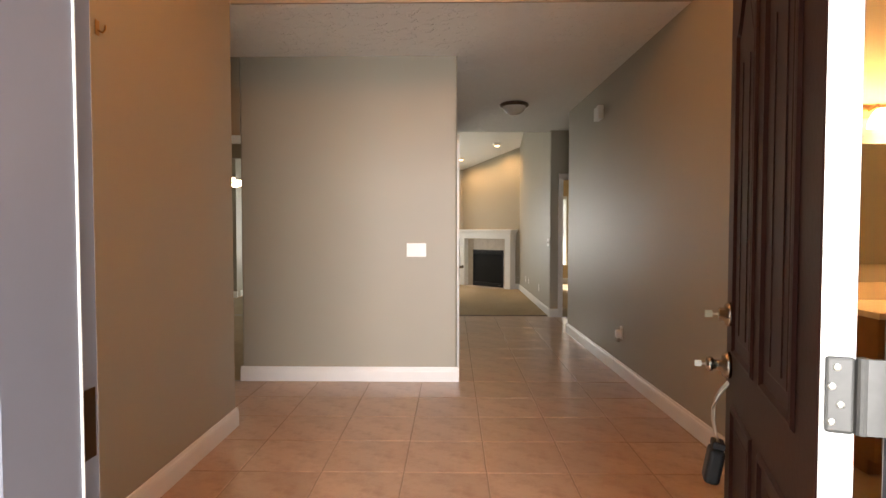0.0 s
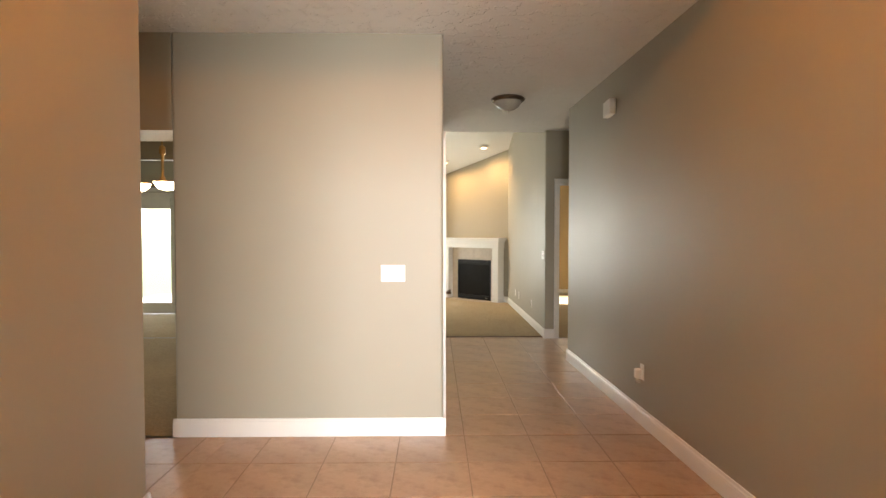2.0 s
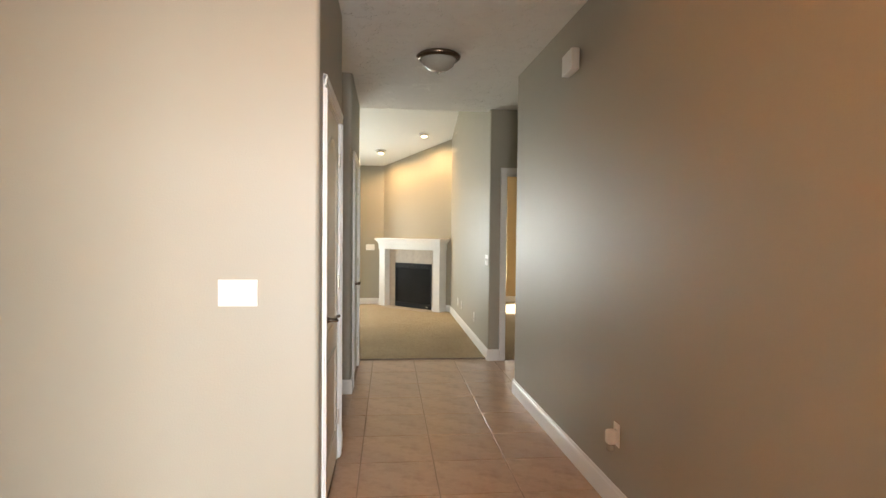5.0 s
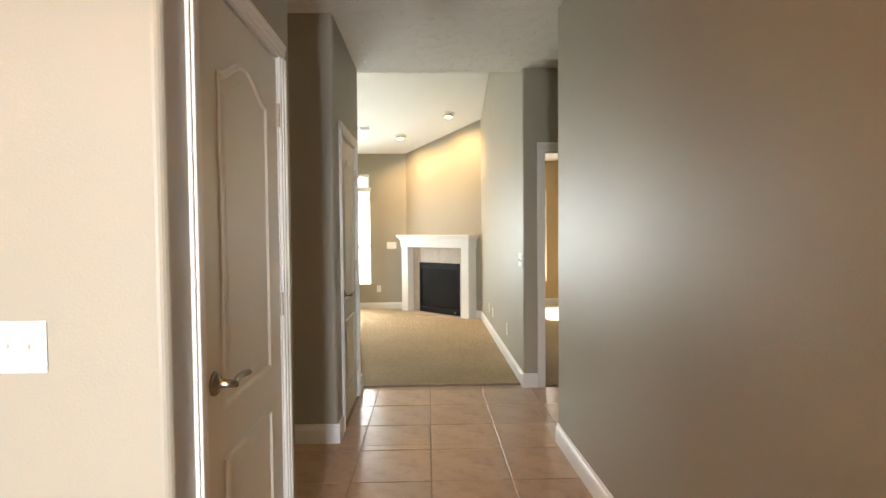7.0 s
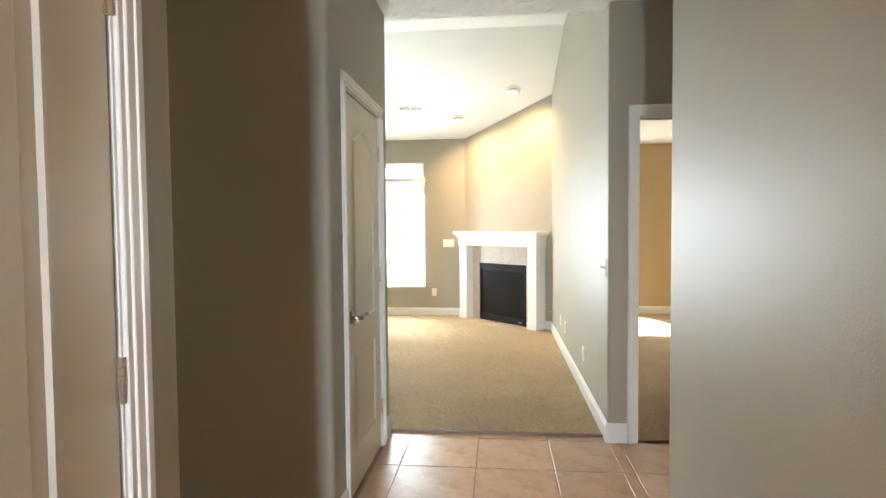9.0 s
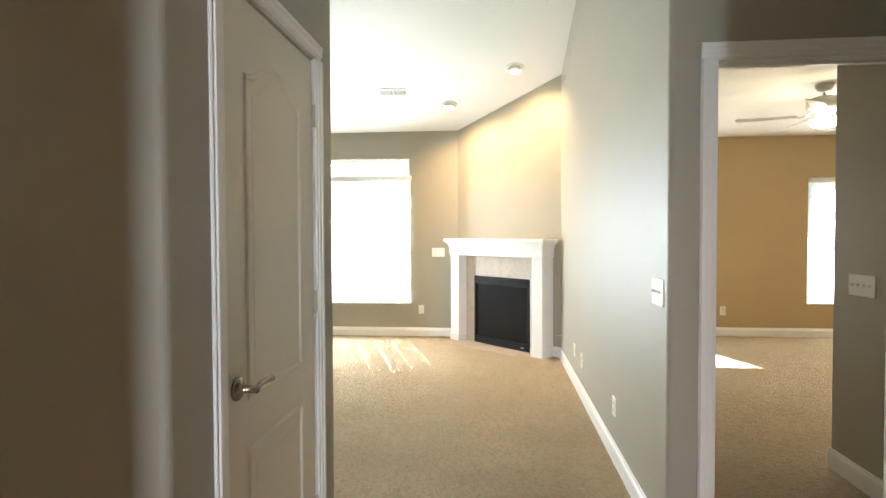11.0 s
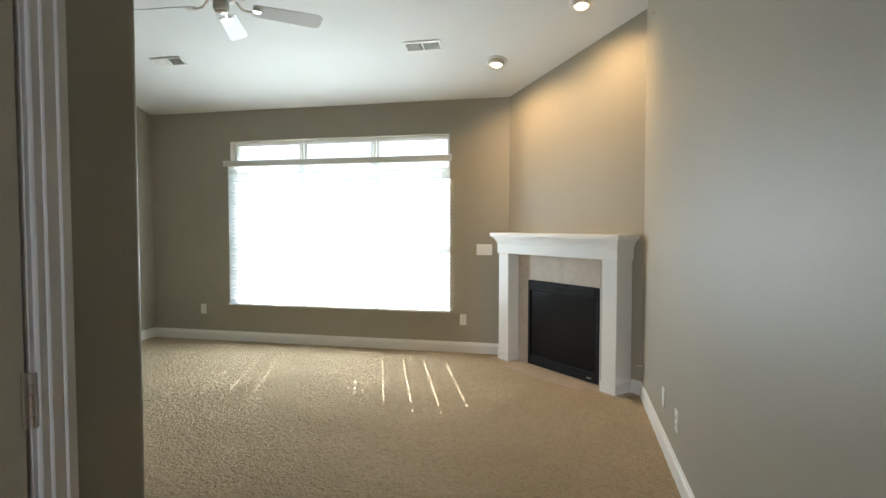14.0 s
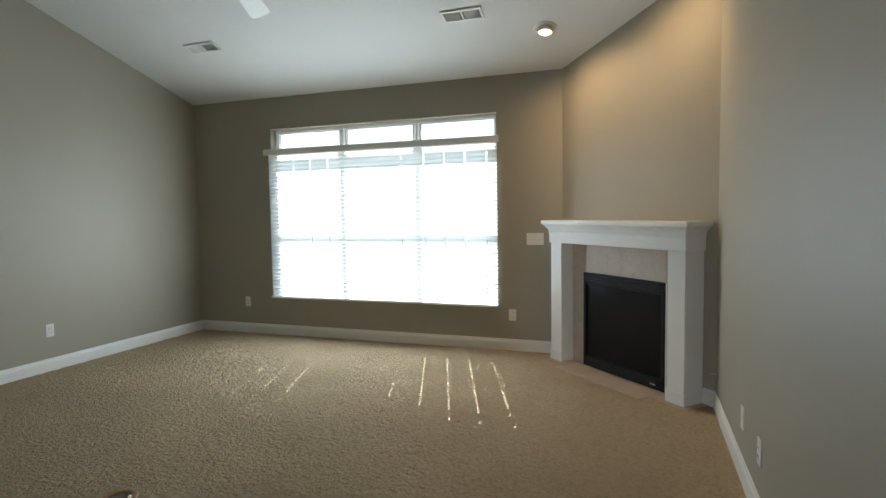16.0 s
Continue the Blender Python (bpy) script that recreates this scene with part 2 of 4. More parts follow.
def extrude_profile(bm, profile, a, b, out):
    """Runs a moulding profile of (out, up) pairs from a to b along the floor plan; out is the wall's normal."""
    a, b, out = Vector(a), Vector(b), Vector((*out, 0))
    rows = [[bm.verts.new(p + out * o + Vector((0, 0, h))) for o, h in profile] for p in (a, b)]
    k = len(profile)
    for i in range(k):
        bm.faces.new((rows[0][i], rows[0][(i + 1) % k], rows[1][(i + 1) % k], rows[1][i]))
    bm.faces.new(rows[0][::-1])
    bm.faces.new(rows[1])
    return bm


def wall(name, x0, x1, y0, y1, z1, openings=(), z0=-0.02, round_x=(), material=None, label="greige painted drywall wall"):
    """A wall with thickness along x or y; openings are (u0, u1, low, high) along its length. Corners named in round_x are bullnosed."""
    along_x = (x1 - x0) >= (y1 - y0)
    u0, u1 = (x0, x1) if along_x else (y0, y1)
    us = sorted({u0, u1, *[o[0] for o in openings], *[o[1] for o in openings]})
    zs = sorted({z0, z1, *[max(o[2], z0) for o in openings], *[o[3] for o in openings]})
    bm = bmesh.new()
    solid = {}
    for i in range(len(us) - 1):
        for j in range(len(zs) - 1):
            cu, cz = (us[i] + us[i + 1]) / 2, (zs[j] + zs[j + 1]) / 2
            solid[i, j] = not any(o[0] < cu < o[1] and o[2] < cz < o[3] for o in openings)
    cache = {}

    def vert(u, w, z):
        key = (round(u, 5), w, round(z, 5))
        if key not in cache:
            cache[key] = bm.verts.new((u, (y0, y1)[w], z) if along_x else ((x0, x1)[w], u, z))
        return cache[key]

    for (i, j), s in solid.items():
        if not s:
            continue
        a, b, c, d = us[i], us[i + 1], zs[j], zs[j + 1]
        for w in (0, 1):
            bm.faces.new((vert(a, w, c), vert(b, w, c), vert(b, w, d), vert(a, w, d)))
        for di, dj, p, q in ((-1, 0, (a, c), (a, d)), (1, 0, (b, c), (b, d)), (0, -1, (a, c), (b, c)), (0, 1, (a, d), (b, d))):
            if not solid.get((i + di, j + dj), False):
                bm.faces.new((vert(*p[:1], 0, p[1]), vert(*q[:1], 0, q[1]), vert(*q[:1], 1, q[1]), vert(*p[:1], 1, p[1])))
    bmesh.ops.recalc_face_normals(bm, faces=bm.faces)
    if round_x:
        pick = [e for e in bm.edges if abs(e.verts[0].co.x - e.verts[1].co.x) < 1e-6 and abs(e.verts[0].co.y - e.verts[1].co.y) < 1e-6
                and any(abs(e.verts[0].co.x - rx) < 1e-4 and abs(e.verts[0].co.y - ry) < 1e-4 for rx, ry in round_x)]
        bmesh.ops.bevel(bm, geom=pick, offset=0.022, segments=5, affect="EDGES", profile=0.5)
    return tagged(finish(name, bm, material or WALL), label, "wall", kind="structure")


# ---- walls ----
HALL_Z, ENTRY_Z, LIV_Z0, SLOPE, RIDGE_Y, WIN_Y = 2.73, 3.35, 2.685, 0.30, 10.85, 13.355
RIDGE_Z = LIV_Z0 + SLOPE * (WIN_Y - RIDGE_Y)
TALL = RIDGE_Z + 0.05
XL, XR, XH = 0.625, 2.020, 2.016          # hall sides and the living room's long wall
wall("wall_front", -0.95, 4.3, 0.96, 1.12, ENTRY_Z, [(0.032, 1.24, -1, 2.08)])
wall("wall_entry_left", -0.95, -0.83, 1.12, 3.89, ENTRY_Z, round_x=[(-0.83, 3.89), (-0.95, 3.89)])
wall("wall_side_hall_south", -4.2, -0.95, 3.62, 3.74, HALL_Z)
wall("wall_jog", -1.20, XL, 4.98, 5.10, HALL_Z, round_x=[(XL, 4.98), (-1.20, 4.98)], label="greige painted wall facing the entry")
wall("wall_closet_hall", XL - 0.12, XL, 5.10, 6.12, HALL_Z, [(5.15, 5.945, -1, 2.045)], round_x=[(XL, 6.12)])
wall("wall_closet_back", -1.20, XL - 0.12, 6.0, 6.12, HALL_Z)
wall("wall_closet_left", -1.20, -1.08, 5.10, 6.0, HALL_Z)
wall("wall_dining_header", -4.2, -1.20, 4.98, 5.44, HALL_Z, z0=2.08)
wall("wall_dining_left", -4.32, -4.2, 3.62, 8.25, HALL_Z)
wall("wall_dining_north", -5.6, -0.31, 8.25, 8.37, TALL, [(-3.20, -1.20, -1, 2.31)], round_x=[(-3.20, 8.25)], label="greige wall with a wide opening to the breakfast area")
wall("wall_pillar", -0.31, XL - 0.015, 7.30, 7.42, HALL_Z, round_x=[(XL - 0.015, 7.30), (-0.31, 7.30)])
wall("wall_pantry_hall", XL - 0.135, XL - 0.015, 7.42, 8.545, TALL, [(7.54, 8.315, -1, 2.045)], round_x=[(XL - 0.015, 8.545)])
wall("wall_pantry_left", -0.31, -0.19, 7.42, 8.425, TALL)
wall("wall_pantry_back", -0.31, XL - 0.135, 8.425, 8.545, TALL)
SKEW = 0.024


def hall_x(y):
    """The hall's long wall runs slightly out of square and opens towards the entry."""
    return XR + SKEW * (7.24 - y)


hall_right = wall("wall_hall_right", XR, XR + 0.12, 2.77, 7.24, ENTRY_Z, round_x=[(XR, 2.77), (XR, 7.24), (XR + 0.12, 2.77)])
for v in hall_right.data.vertices:
    v.co.x += SKEW * (7.24 - v.co.y)
wall("wall_hall_right_header", XR + 0.107, XR + 0.227, 1.12, 2.77, ENTRY_Z, z0=2.30)
wall("wall_alcove_south", XR + 0.12, 3.42, 7.12, 7.24, HALL_Z)
wall("wall_alcove_east", 3.30, 3.42, 7.24, 8.475, HALL_Z)
wall("wall_bedroom_door", XH + 0.12, 3.42, 8.475, 8.595, TALL, [(2.185, 3.065, -1, 2.045)])
wall("wall_living_right", XH, XH + 0.12, 8.475, 13.95, TALL, round_x=[(XH, 8.475)], label="long greige painted wall of the living room")
wall("wall_living_window", -3.59, XH, WIN_Y, WIN_Y + 0.16, LIV_Z0 + 0.2, [(-2.402, 0.200, 0.445, 2.335)], label="greige wall with a wide window")
wall("wall_living_left", -3.59, -3.47, 10.83, WIN_Y, TALL)
wall("wall_nook_window", -5.6, -3.47, 10.67, 10.83, TALL, [(-4.75, -3.82, 0.0, 2.08)])
wall("wall_nook_left", -5.72, -5.6, 8.25, 10.83, TALL)
wall("wall_bedroom_entry", 3.22, 3.30, 8.595, 9.48, 2.59)
wall("wall_bedroom_south", 3.30, 7.2, 9.36, 9.48, 2.59, material=TAN, label="tan bedroom wall")
wall("wall_bedroom_east", 7.2, 7.32, 9.36, 13.81, 2.59, material=TAN, label="tan bedroom wall")
wall("wall_bedroom_window", XH + 0.12, 7.2, 13.65, 13.81, 2.59, [(2.33, 3.33, 0.43, 2.08), (5.28, 6.26, 0.43, 2.05)], material=TAN, label="tan bedroom wall with two windows")
wall("wall_bath_east", 4.3, 4.42, 0.96, 3.82, ENTRY_Z)
wall("wall_bath_north", XR + 0.23, 4.3, 3.70, 3.82, ENTRY_Z)
wall("wall_above_hall", -3.0, XH, 8.56, 8.62, TALL, z0=HALL_Z + 0.06)

# diagonal wall over the fireplace
FA, FB_ = Vector((0.832, WIN_Y + 0.002, 0)), Vector((2.018, 12.183, 0))
FU = (FB_ - FA).normalized()
FN = Vector((FU.y, -FU.x, 0))            # towards the room
bm = bmesh.new()
va = [bm.verts.new(p) for p in (FA, FB_, FB_ - FN * 0.1, FA - FN * 0.1)]
vb = [bm.verts.new((p.co.x, p.co.y, RIDGE_Z)) for p in va]
bm.faces.new(va), bm.faces.new(vb)
for i in range(4):
    bm.faces.new((va[i], va[(i + 1) % 4], vb[(i + 1) % 4], vb[i]))
tagged(finish("wall_fireplace", bm, WALL), "greige diagonal corner wall above the fireplace", "wall", kind="structure")

# ---- ceilings ----
def slab(name, x0, x1, y0, y1, z, material, label):
    return tagged(finish(name, B(x0, x1, y0, y1, z, z + 0.06), material), label, "ceiling", kind="structure")


slab("ceiling_hall", -4.32, 3.42, 3.90, 8.62, HALL_Z, CEIL, "white knockdown-textured hall ceiling")
slab("ceiling_side", -4.32, -0.93, 3.62, 3.90, HALL_Z, CEIL, "white textured ceiling")
slab("ceiling_entry", -0.95, 4.42, 0.96, 3.90, ENTRY_Z, CEIL, "white knockdown-textured entry ceiling")
wall("wall_entry_drop", -0.83, XR + 0.085, 3.90, 3.96, ENTRY_Z, z0=HALL_Z + 0.06)
wall("wall_entry_drop_edge", -0.83, XR + 0.085, 3.88, 3.90, HALL_Z + 0.09, z0=HALL_Z - 0.004)
slab("ceiling_bedroom", 2.06, 7.32, 8.60, 13.82, 2.585, CEIL_LIV, "white bedroom ceiling")
slab("ceiling_living_flat", -5.72, XH + 0.12, 8.37, RIDGE_Y, RIDGE_Z, CEIL_LIV, "white flat part of the living room ceiling")
bm = bmesh.new()
lo, hi = LIV_Z0 - SLOPE * 0.2, RIDGE_Z
vs = [bm.verts.new(p) for p in ((-5.72, RIDGE_Y, hi), (XH + 0.12, RIDGE_Y, hi), (XH + 0.12, WIN_Y + 0.2, lo), (-5.72, WIN_Y + 0.2, lo))]
vt = [bm.verts.new(v.co + Vector((0, 0, 0.08))) for v in vs]
bm.faces.new(vs), bm.faces.new(vt)
for i in range(4):
    bm.faces.new((vs[i], vs[(i + 1) % 4], vt[(i + 1) % 4], vt[i]))
tagged(finish("ceiling_living_sloped", bm, CEIL_LIV), "white sloped living room ceiling", "ceiling", kind="structure")


def ceil_at(y):
    return RIDGE_Z if y < RIDGE_Y else LIV_Z0 + SLOPE * (WIN_Y - y)


TILT = Matrix.Rotation(-math.atan(SLOPE), 4, "X")

# unseen shallow eaves, added outside as a sun shade over the windows
for x0, x1, y0, y1 in ((-6.2, 2.1, WIN_Y + 0.16, WIN_Y + 0.40), (2.1, 7.8, 13.81, 14.05)):
    tagged(finish("roof_eave", B(x0, x1, y0, y1, 2.64, 2.84), TRIM), "unseen roof eave added as a sun shade over the windows", "eave", kind="structure")
tagged(finish("roof", B(-6.2, 7.8, 0.6, 14.5, RIDGE_Z + 0.2, RIDGE_Z + 0.3), SIDING), "plain roof deck over the house", "roof", kind="structure")

# ---- floors and ground ----
tagged(finish("ground", B(-400, 400, -400, 400, -0.6, -0.30), GRASS), "green lawn around the house", "lawn", kind="structure")
tagged(finish("porch", B(-2.0, 3.0, -1.8, 0.96, -0.29, -0.05, bevel=0.01), CONCRETE), "grey concrete porch slab before the door", "porch", kind="structure")
# unseen side walls, added to keep sky light off the door frame
for x0, x1 in ((-1.25, -1.10), (2.00, 2.15)):
    tagged(finish("porch_light_block", B(x0, x1, -1.40, 0.96, -0.05, 2.75), SIDING), "unseen wall added beside the porch to block sky light", "wall", kind="structure")
# unseen porch roof, added; it also shades the door frame from the sky
tagged(finish("porch_roof", B(-2.4, 3.4, -2.2, 0.96, 2.75, 2.95), TRIM), "unseen porch roof added over the front door", "roof", kind="structure")
tagged(finish("foundation", B(-5.8, 7.4, 0.96, 14.05, -0.30, -0.022), CONCRETE), "concrete slab under the house", "slab", kind="structure")
floor = tagged(finish("floor", B(-0.87, 4.3, 0.97, 8.55, -0.02, -0.004), GROUT), "brown grout bed of the tiled entry and hall floor", "floor", kind="structure")
tagged(finish("floor_side", B(-4.2, -0.87, 3.62, 4.97, -0.02, -0.004), GROUT), "brown grout bed of the tiled side hall floor", "floor", kind="structure")


def carpet(name, x0, x1, y0, y1, step, label):
    nx, ny = max(1, int((x1 - x0) / step)), max(1, int((y1 - y0) / step))
    xs, ys = np.linspace(x0, x1, nx + 1), np.linspace(y0, y1, ny + 1)
    rng = np.random.default_rng(5)
    h = rng.random((ny + 1, nx + 1)) * 0.006 + rng.random((ny + 1, nx + 1)) ** 6 * 0.006
    verts = [(float(x), float(y), 0.006 + float(h[j, i])) for j, y in enumerate(ys) for i, x in enumerate(xs)]
    w = nx + 1
    faces = [(j * w + i, j * w + i + 1, (j + 1) * w + i + 1, (j + 1) * w + i) for j in range(ny) for i in range(nx)]
    me = bpy.data.meshes.new(name)
    me.from_pydata(verts, [], faces)
    me.materials.append(CARPET)
    me.polygons.foreach_set("use_smooth", [True] * len(me.polygons))
    return tagged(new(name, me), label, "carpet", kind="structure")


carpet("floor_carpet_living", -3.47, XH, 8.56, WIN_Y, 0.014, "beige cut-pile carpet of the living room")
carpet("floor_carpet_nook", -5.6, -3.47, 8.37, 10.67, 0.05, "beige cut-pile carpet of the breakfast area")
carpet("floor_carpet_dining", -4.2, -1.20, 4.97, 8.50, 0.03, "beige cut-pile carpet of the dining room")
carpet("floor_carpet_dining_east", -1.20, -0.87, 6.12, 8.50, 0.03, "beige cut-pile carpet by the side passage")
carpet("floor_carpet_bedroom", XH + 0.12, 7.2, 8.50, 13.65, 0.025, "beige cut-pile carpet of the bedroom")

# ---- baseboards and casings ----
BASE = [(0, 0), (0.014, 0), (0.014, 0.086), (0.012, 0.094), (0.012, 0.100), (0.007, 0.108), (0.005, 0.122), (0, 0.124)]


def baseboard(a, b, out, z=0.0):
    bm = bmesh.new()
    extrude_profile(bm, BASE, (*a, z), (*b, z), out)
    return tagged(finish("baseboard", bm, TRIM), "white painted baseboard with an eased top edge", "baseboard", kind="structure")


for a, b, out in (
    ((-0.83, 1.12), (-0.83, 3.903), (1, 0)), ((-0.95, 3.89), (-0.817, 3.89), (0, 1)),
    ((-1.215, 4.98), (XL + 0.015, 4.98), (0, -1)), ((XL, 4.965), (XL, 5.10), (1, 0)), ((XL, 5.995), (XL, 6.135), (1, 0)),
    ((-1.20, 4.97), (-1.20, 6.12), (-1, 0)), ((-0.323, 7.30), (XL - 0.002, 7.30), (0, -1)), ((XL - 0.015, 7.287), (XL - 0.015, 7.488), (1, 0)),
    ((XL - 0.015, 8.367), (XL - 0.015, 8.56), (1, 0)), ((hall_x(2.757), 2.757), (XR, 7.253), (-1, 0)), ((XR - 0.013, 7.24), (3.30, 7.24), (0, 1)),
    ((XH - 0.013, 8.475), (2.133, 8.475), (0, -1)), ((XH, 8.462), (XH, 12.18), (-1, 0)), ((-3.47, WIN_Y), (0.84, WIN_Y), (0, -1)),
    ((-3.47, 10.83), (-3.47, WIN_Y), (1, 0)), ((-4.2, 8.25), (-3.185, 8.25), (0, -1)), ((-3.20, 8.25), (-3.20, 8.37), (1, 0)),
    ((-4.2, 5.44), (-4.2, 8.25), (1, 0)), ((-5.6, 10.67), (-4.82, 10.67), (0, -1)), ((-3.75, 10.67), (-3.46, 10.67), (0, -1)),
    ((3.22, 8.595), (3.22, 9.493), (-1, 0)), ((3.205, 9.48), (7.2, 9.48), (0, 1)), ((XH + 0.12, 13.65), (7.2, 13.65), (0, -1)),
    ((XH + 0.12, 8.595), (XH + 0.12, 13.65), (1, 0)), ((7.2, 9.48), (7.2, 13.65), (-1, 0)), ((XR + 0.23, 3.70), (4.3, 3.70), (0, -1)),
    (tuple((FA + FU * 0.0)[:2]), tuple((FA + FU * 0.09)[:2]), tuple(FN[:2])), (tuple((FB_ - FU * 0.10)[:2]), tuple(FB_[:2]), tuple(FN[:2])),
):
    baseboard(a, b, out)


def casing(name, axis, face, side, u0, u1, top, width=0.064, both=True):
    """A white door casing round an opening u0..u1 on the wall plane `face`; side is the way it stands out."""
    bm = bmesh.new()

    def leg(a0, a1, z0, z1):
        for k, (p, q, depth) in enumerate(((0.0, 1.0, 0.011), (0.25, 0.95, 0.016), (0.62, 0.95, 0.020))):
            if a1 - a0 < z1 - z0:
                inner_first = a0 > (u0 + u1) / 2
                w = a1 - a0
                s, e = (a0 + p * w, a0 + q * w) if inner_first else (a1 - q * w, a1 - p * w)
                r = (s, e, z0, z1)
            else:
                h = z1 - z0
                r = (a0, a1, z0 + p * h, z0 + q * h)
            d0, d1 = sorted((face + side * 0.0005 * k, face + side * depth))
            if axis == "y":
                box(bm, d0, d1, r[0], r[1], r[2], r[3] - 0.0007 * k, bevel=0.0025, seg=1)
            else:
                box(bm, r[0], r[1], d0, d1, r[2], r[3] - 0.0007 * k, bevel=0.0025, seg=1)

    leg(u0 - width, u0, 0.0, top)
    leg(u1, u1 + width, 0.0, top)
    leg(u0 - width, u1 + width, top, top + width)
    return tagged(finish(name, bm, TRIM), "white painted moulded door casing", "trim", kind="structure")


def jamb(name, axis, w0, w1, u0, u1, top, thick=0.018, stop=None, material=None, label="white painted door jamb"):
    bm = bmesh.new()
    pieces = [(u0 - thick, u0, 0, top + thick), (u1, u1 + thick, 0, top + thick), (u0, u1, top, top + thick)]
    for a, b, z0, z1 in pieces:
        box(bm, w0, w1, a, b, z0, z1) if axis == "y" else box(bm, a, b, w0, w1, z0, z1)
    if stop:
        for a, b, z0, z1 in ((u0, u0 + 0.012, 0, top), (u1 - 0.012, u1, 0, top), (u0 + 0.012, u1 - 0.012, top - 0.012, top)):
            box(bm, *stop, a, b, z0, z1) if axis == "y" else box(bm, a, b, *stop, z0, z1)
    return tagged(finish(name, bm, material or TRIM), label, "trim", kind="structure")


jamb("trim_closet_jamb", "y", XL - 0.12, XL, 5.17, 5.925, 2.03)
casing("trim_closet_casing", "y", XL, 1, 5.165, 5.93, 2.037)
jamb("trim_pantry_jamb", "y", XL - 0.135, XL - 0.015, 7.56, 8.295, 2.03)
casing("trim_pantry_casing", "y", XL - 0.015, 1, 7.555, 8.30, 2.037)
jamb("trim_bedroom_jamb", "x", 8.475, 8.595, 2.203, 3.047, 2.03, stop=(8.525, 8.55))
casing("trim_bedroom_casing", "x", 8.475, -1, 2.198, 3.052, 2.037)
jamb("trim_front_jamb", "x", 0.93, 1.12, 0.062, 1.21, 2.05, thick=0.03, stop=(0.931, 1.066), material=FRAME, label="bluish grey front door frame")
casing("trim_front_casing", "x", 1.12, 1, 0.057, 1.215, 2.055)


# ---- panel doors ----
def arch_panel(bm, y0, y1, z0, z1, rise, face, out, arched):
    """A recessed-and-raised door panel drawn as two stepped outlines on a plane x = face."""
    def outline(inset):
        a, b, c, d = y0 + inset, y1 - inset, z0 + inset, z1 - inset
        pts = [(a, c), (b, c)]
        if arched:
            n = 14
            for i in range(n + 1):
                s = i / n
                w = 0.5 - 0.5 * math.cos(2 * math.pi * min(max((s - 0.04) / 0.92, 0), 1))
                pts.append((b + (a - b) * s, d - rise + rise * w ** 0.8))
        else:
            pts += [(b, d), (a, d)]
        return pts
    levels = ((0.0, 0.0), (0.006, 0.006), (0.014, 0.007), (0.024, -0.004), (0.040, -0.0055), (0.056, 0.0005))
    rings = [[bm.verts.new((face + out * dep, p[0], p[1])) for p in outline(ins)] for ins, dep in levels]
    for r0, r1 in zip(rings, rings[1:]):
        k = len(r0)
        for i in range(k):
            bm.faces.new((r0[i], r0[(i + 1) % k], r1[(i + 1) % k], r1[i]))
    bm.faces.new(rings[-1])


def hinge(parent, y, z, x):
    bm = bmesh.new()
    box(bm, x - 0.001, x + 0.003, y - 0.012, y + 0.012, z - 0.045, z + 0.045, bevel=0.001, seg=1)
    for k in range(5):
        tube(bm, ((x + 0.006, y + 0.001, z - 0.045 + k * 0.018 + 0.0006), (x + 0.006, y + 0.001, z - 0.045 + (k + 1) * 0.018 - 0.0006)), 0.0065, 10)
    part("hinge", bm, NICKEL, parent, "brushed nickel butt hinge")


def lever(parent, x, y, z, way):
    """A lever handle on a round rose, standing out along +x; way is the side to which it points along y."""
    bm = bmesh.new()
    lathe(bm, ((0.033, 0), (0.033, 0.006), (0.029, 0.011), (0.014, 0.014), (0.011, 0.030), (0.011, 0.060)), 24, axis="x")
    pts = []
    for i in range(11):
        s = i / 10
        pts.append((0.058 - 0.012 * math.sin(math.pi * s), way * 0.115 * s, 0.004 * math.sin(2.4 * s) - 0.003 + 0.003 * s * s))
    tube(bm, pts, 0.0088, 10)
    for v in bm.verts:
        v.co += Vector((x, y, z))
    part("door_handle", bm, LEVER, parent, "brushed nickel lever handle", True)


def interior_door(name, x, y0, y1, handle_y, hinge_y, label, handle_z=0.955):
    d = thing(name, pose(0, 0, 0), label, "door")
    h = 2.022
    bm = B(x - 0.035, x, y0 + 0.003, y1 - 0.003, 0.012, h, bevel=0.002, seg=1)
    part("leaf", bm, DOOR, d)
    bm = bmesh.new()
    arch_panel(bm, y0 + 0.130, y1 - 0.150, 0.862, h - 0.135, 0.075, x + 0.0006, 1, True)
    part("upper_panel", bm, DOOR, d, "arched raised upper panel")
    bm = bmesh.new()
    arch_panel(bm, y0 + 0.130, y1 - 0.150, 0.215, 0.725, 0, x + 0.0006, 1, False)
    part("lower_panel", bm, DOOR, d, "square raised lower panel")
    lever(d, x, handle_y, handle_z, 1 if hinge_y > handle_y else -1)
    part("latch_plate", B(x - 0.030, x - 0.004, y0 + 0.0005, y0 + 0.0032, handle_z - 0.03, handle_z + 0.03), NICKEL, d)
    for z in (0.26, 1.08, 1.81):
        hinge(d, hinge_y, z, x)
    return d


interior_door("door_1", XL - 0.004, 5.173, 5.922, 5.173 + 0.07, 5.923, "closed cream two-panel arched closet door")
interior_door("door_2", XL - 0.019, 7.563, 8.292, 7.563 + 0.065, 8.293, "closed cream two-panel arched pantry door", 0.918)

# ---- front door, standing open ----
door_u = Vector((0.25, 0.775, 0)).normalized()
ang = math.degrees(math.atan2(door_u.y, door_u.x))
front = thing("door_3", pose(1.118, 1.127, 0, 0, 0, ang), "dark brown six-panel front door standing open", "door")
LEN = 0.815
part("leaf", B(0, LEN, -0.047, 0, 0.012, 2.035, bevel=0.002, seg=1), BROWN, front)
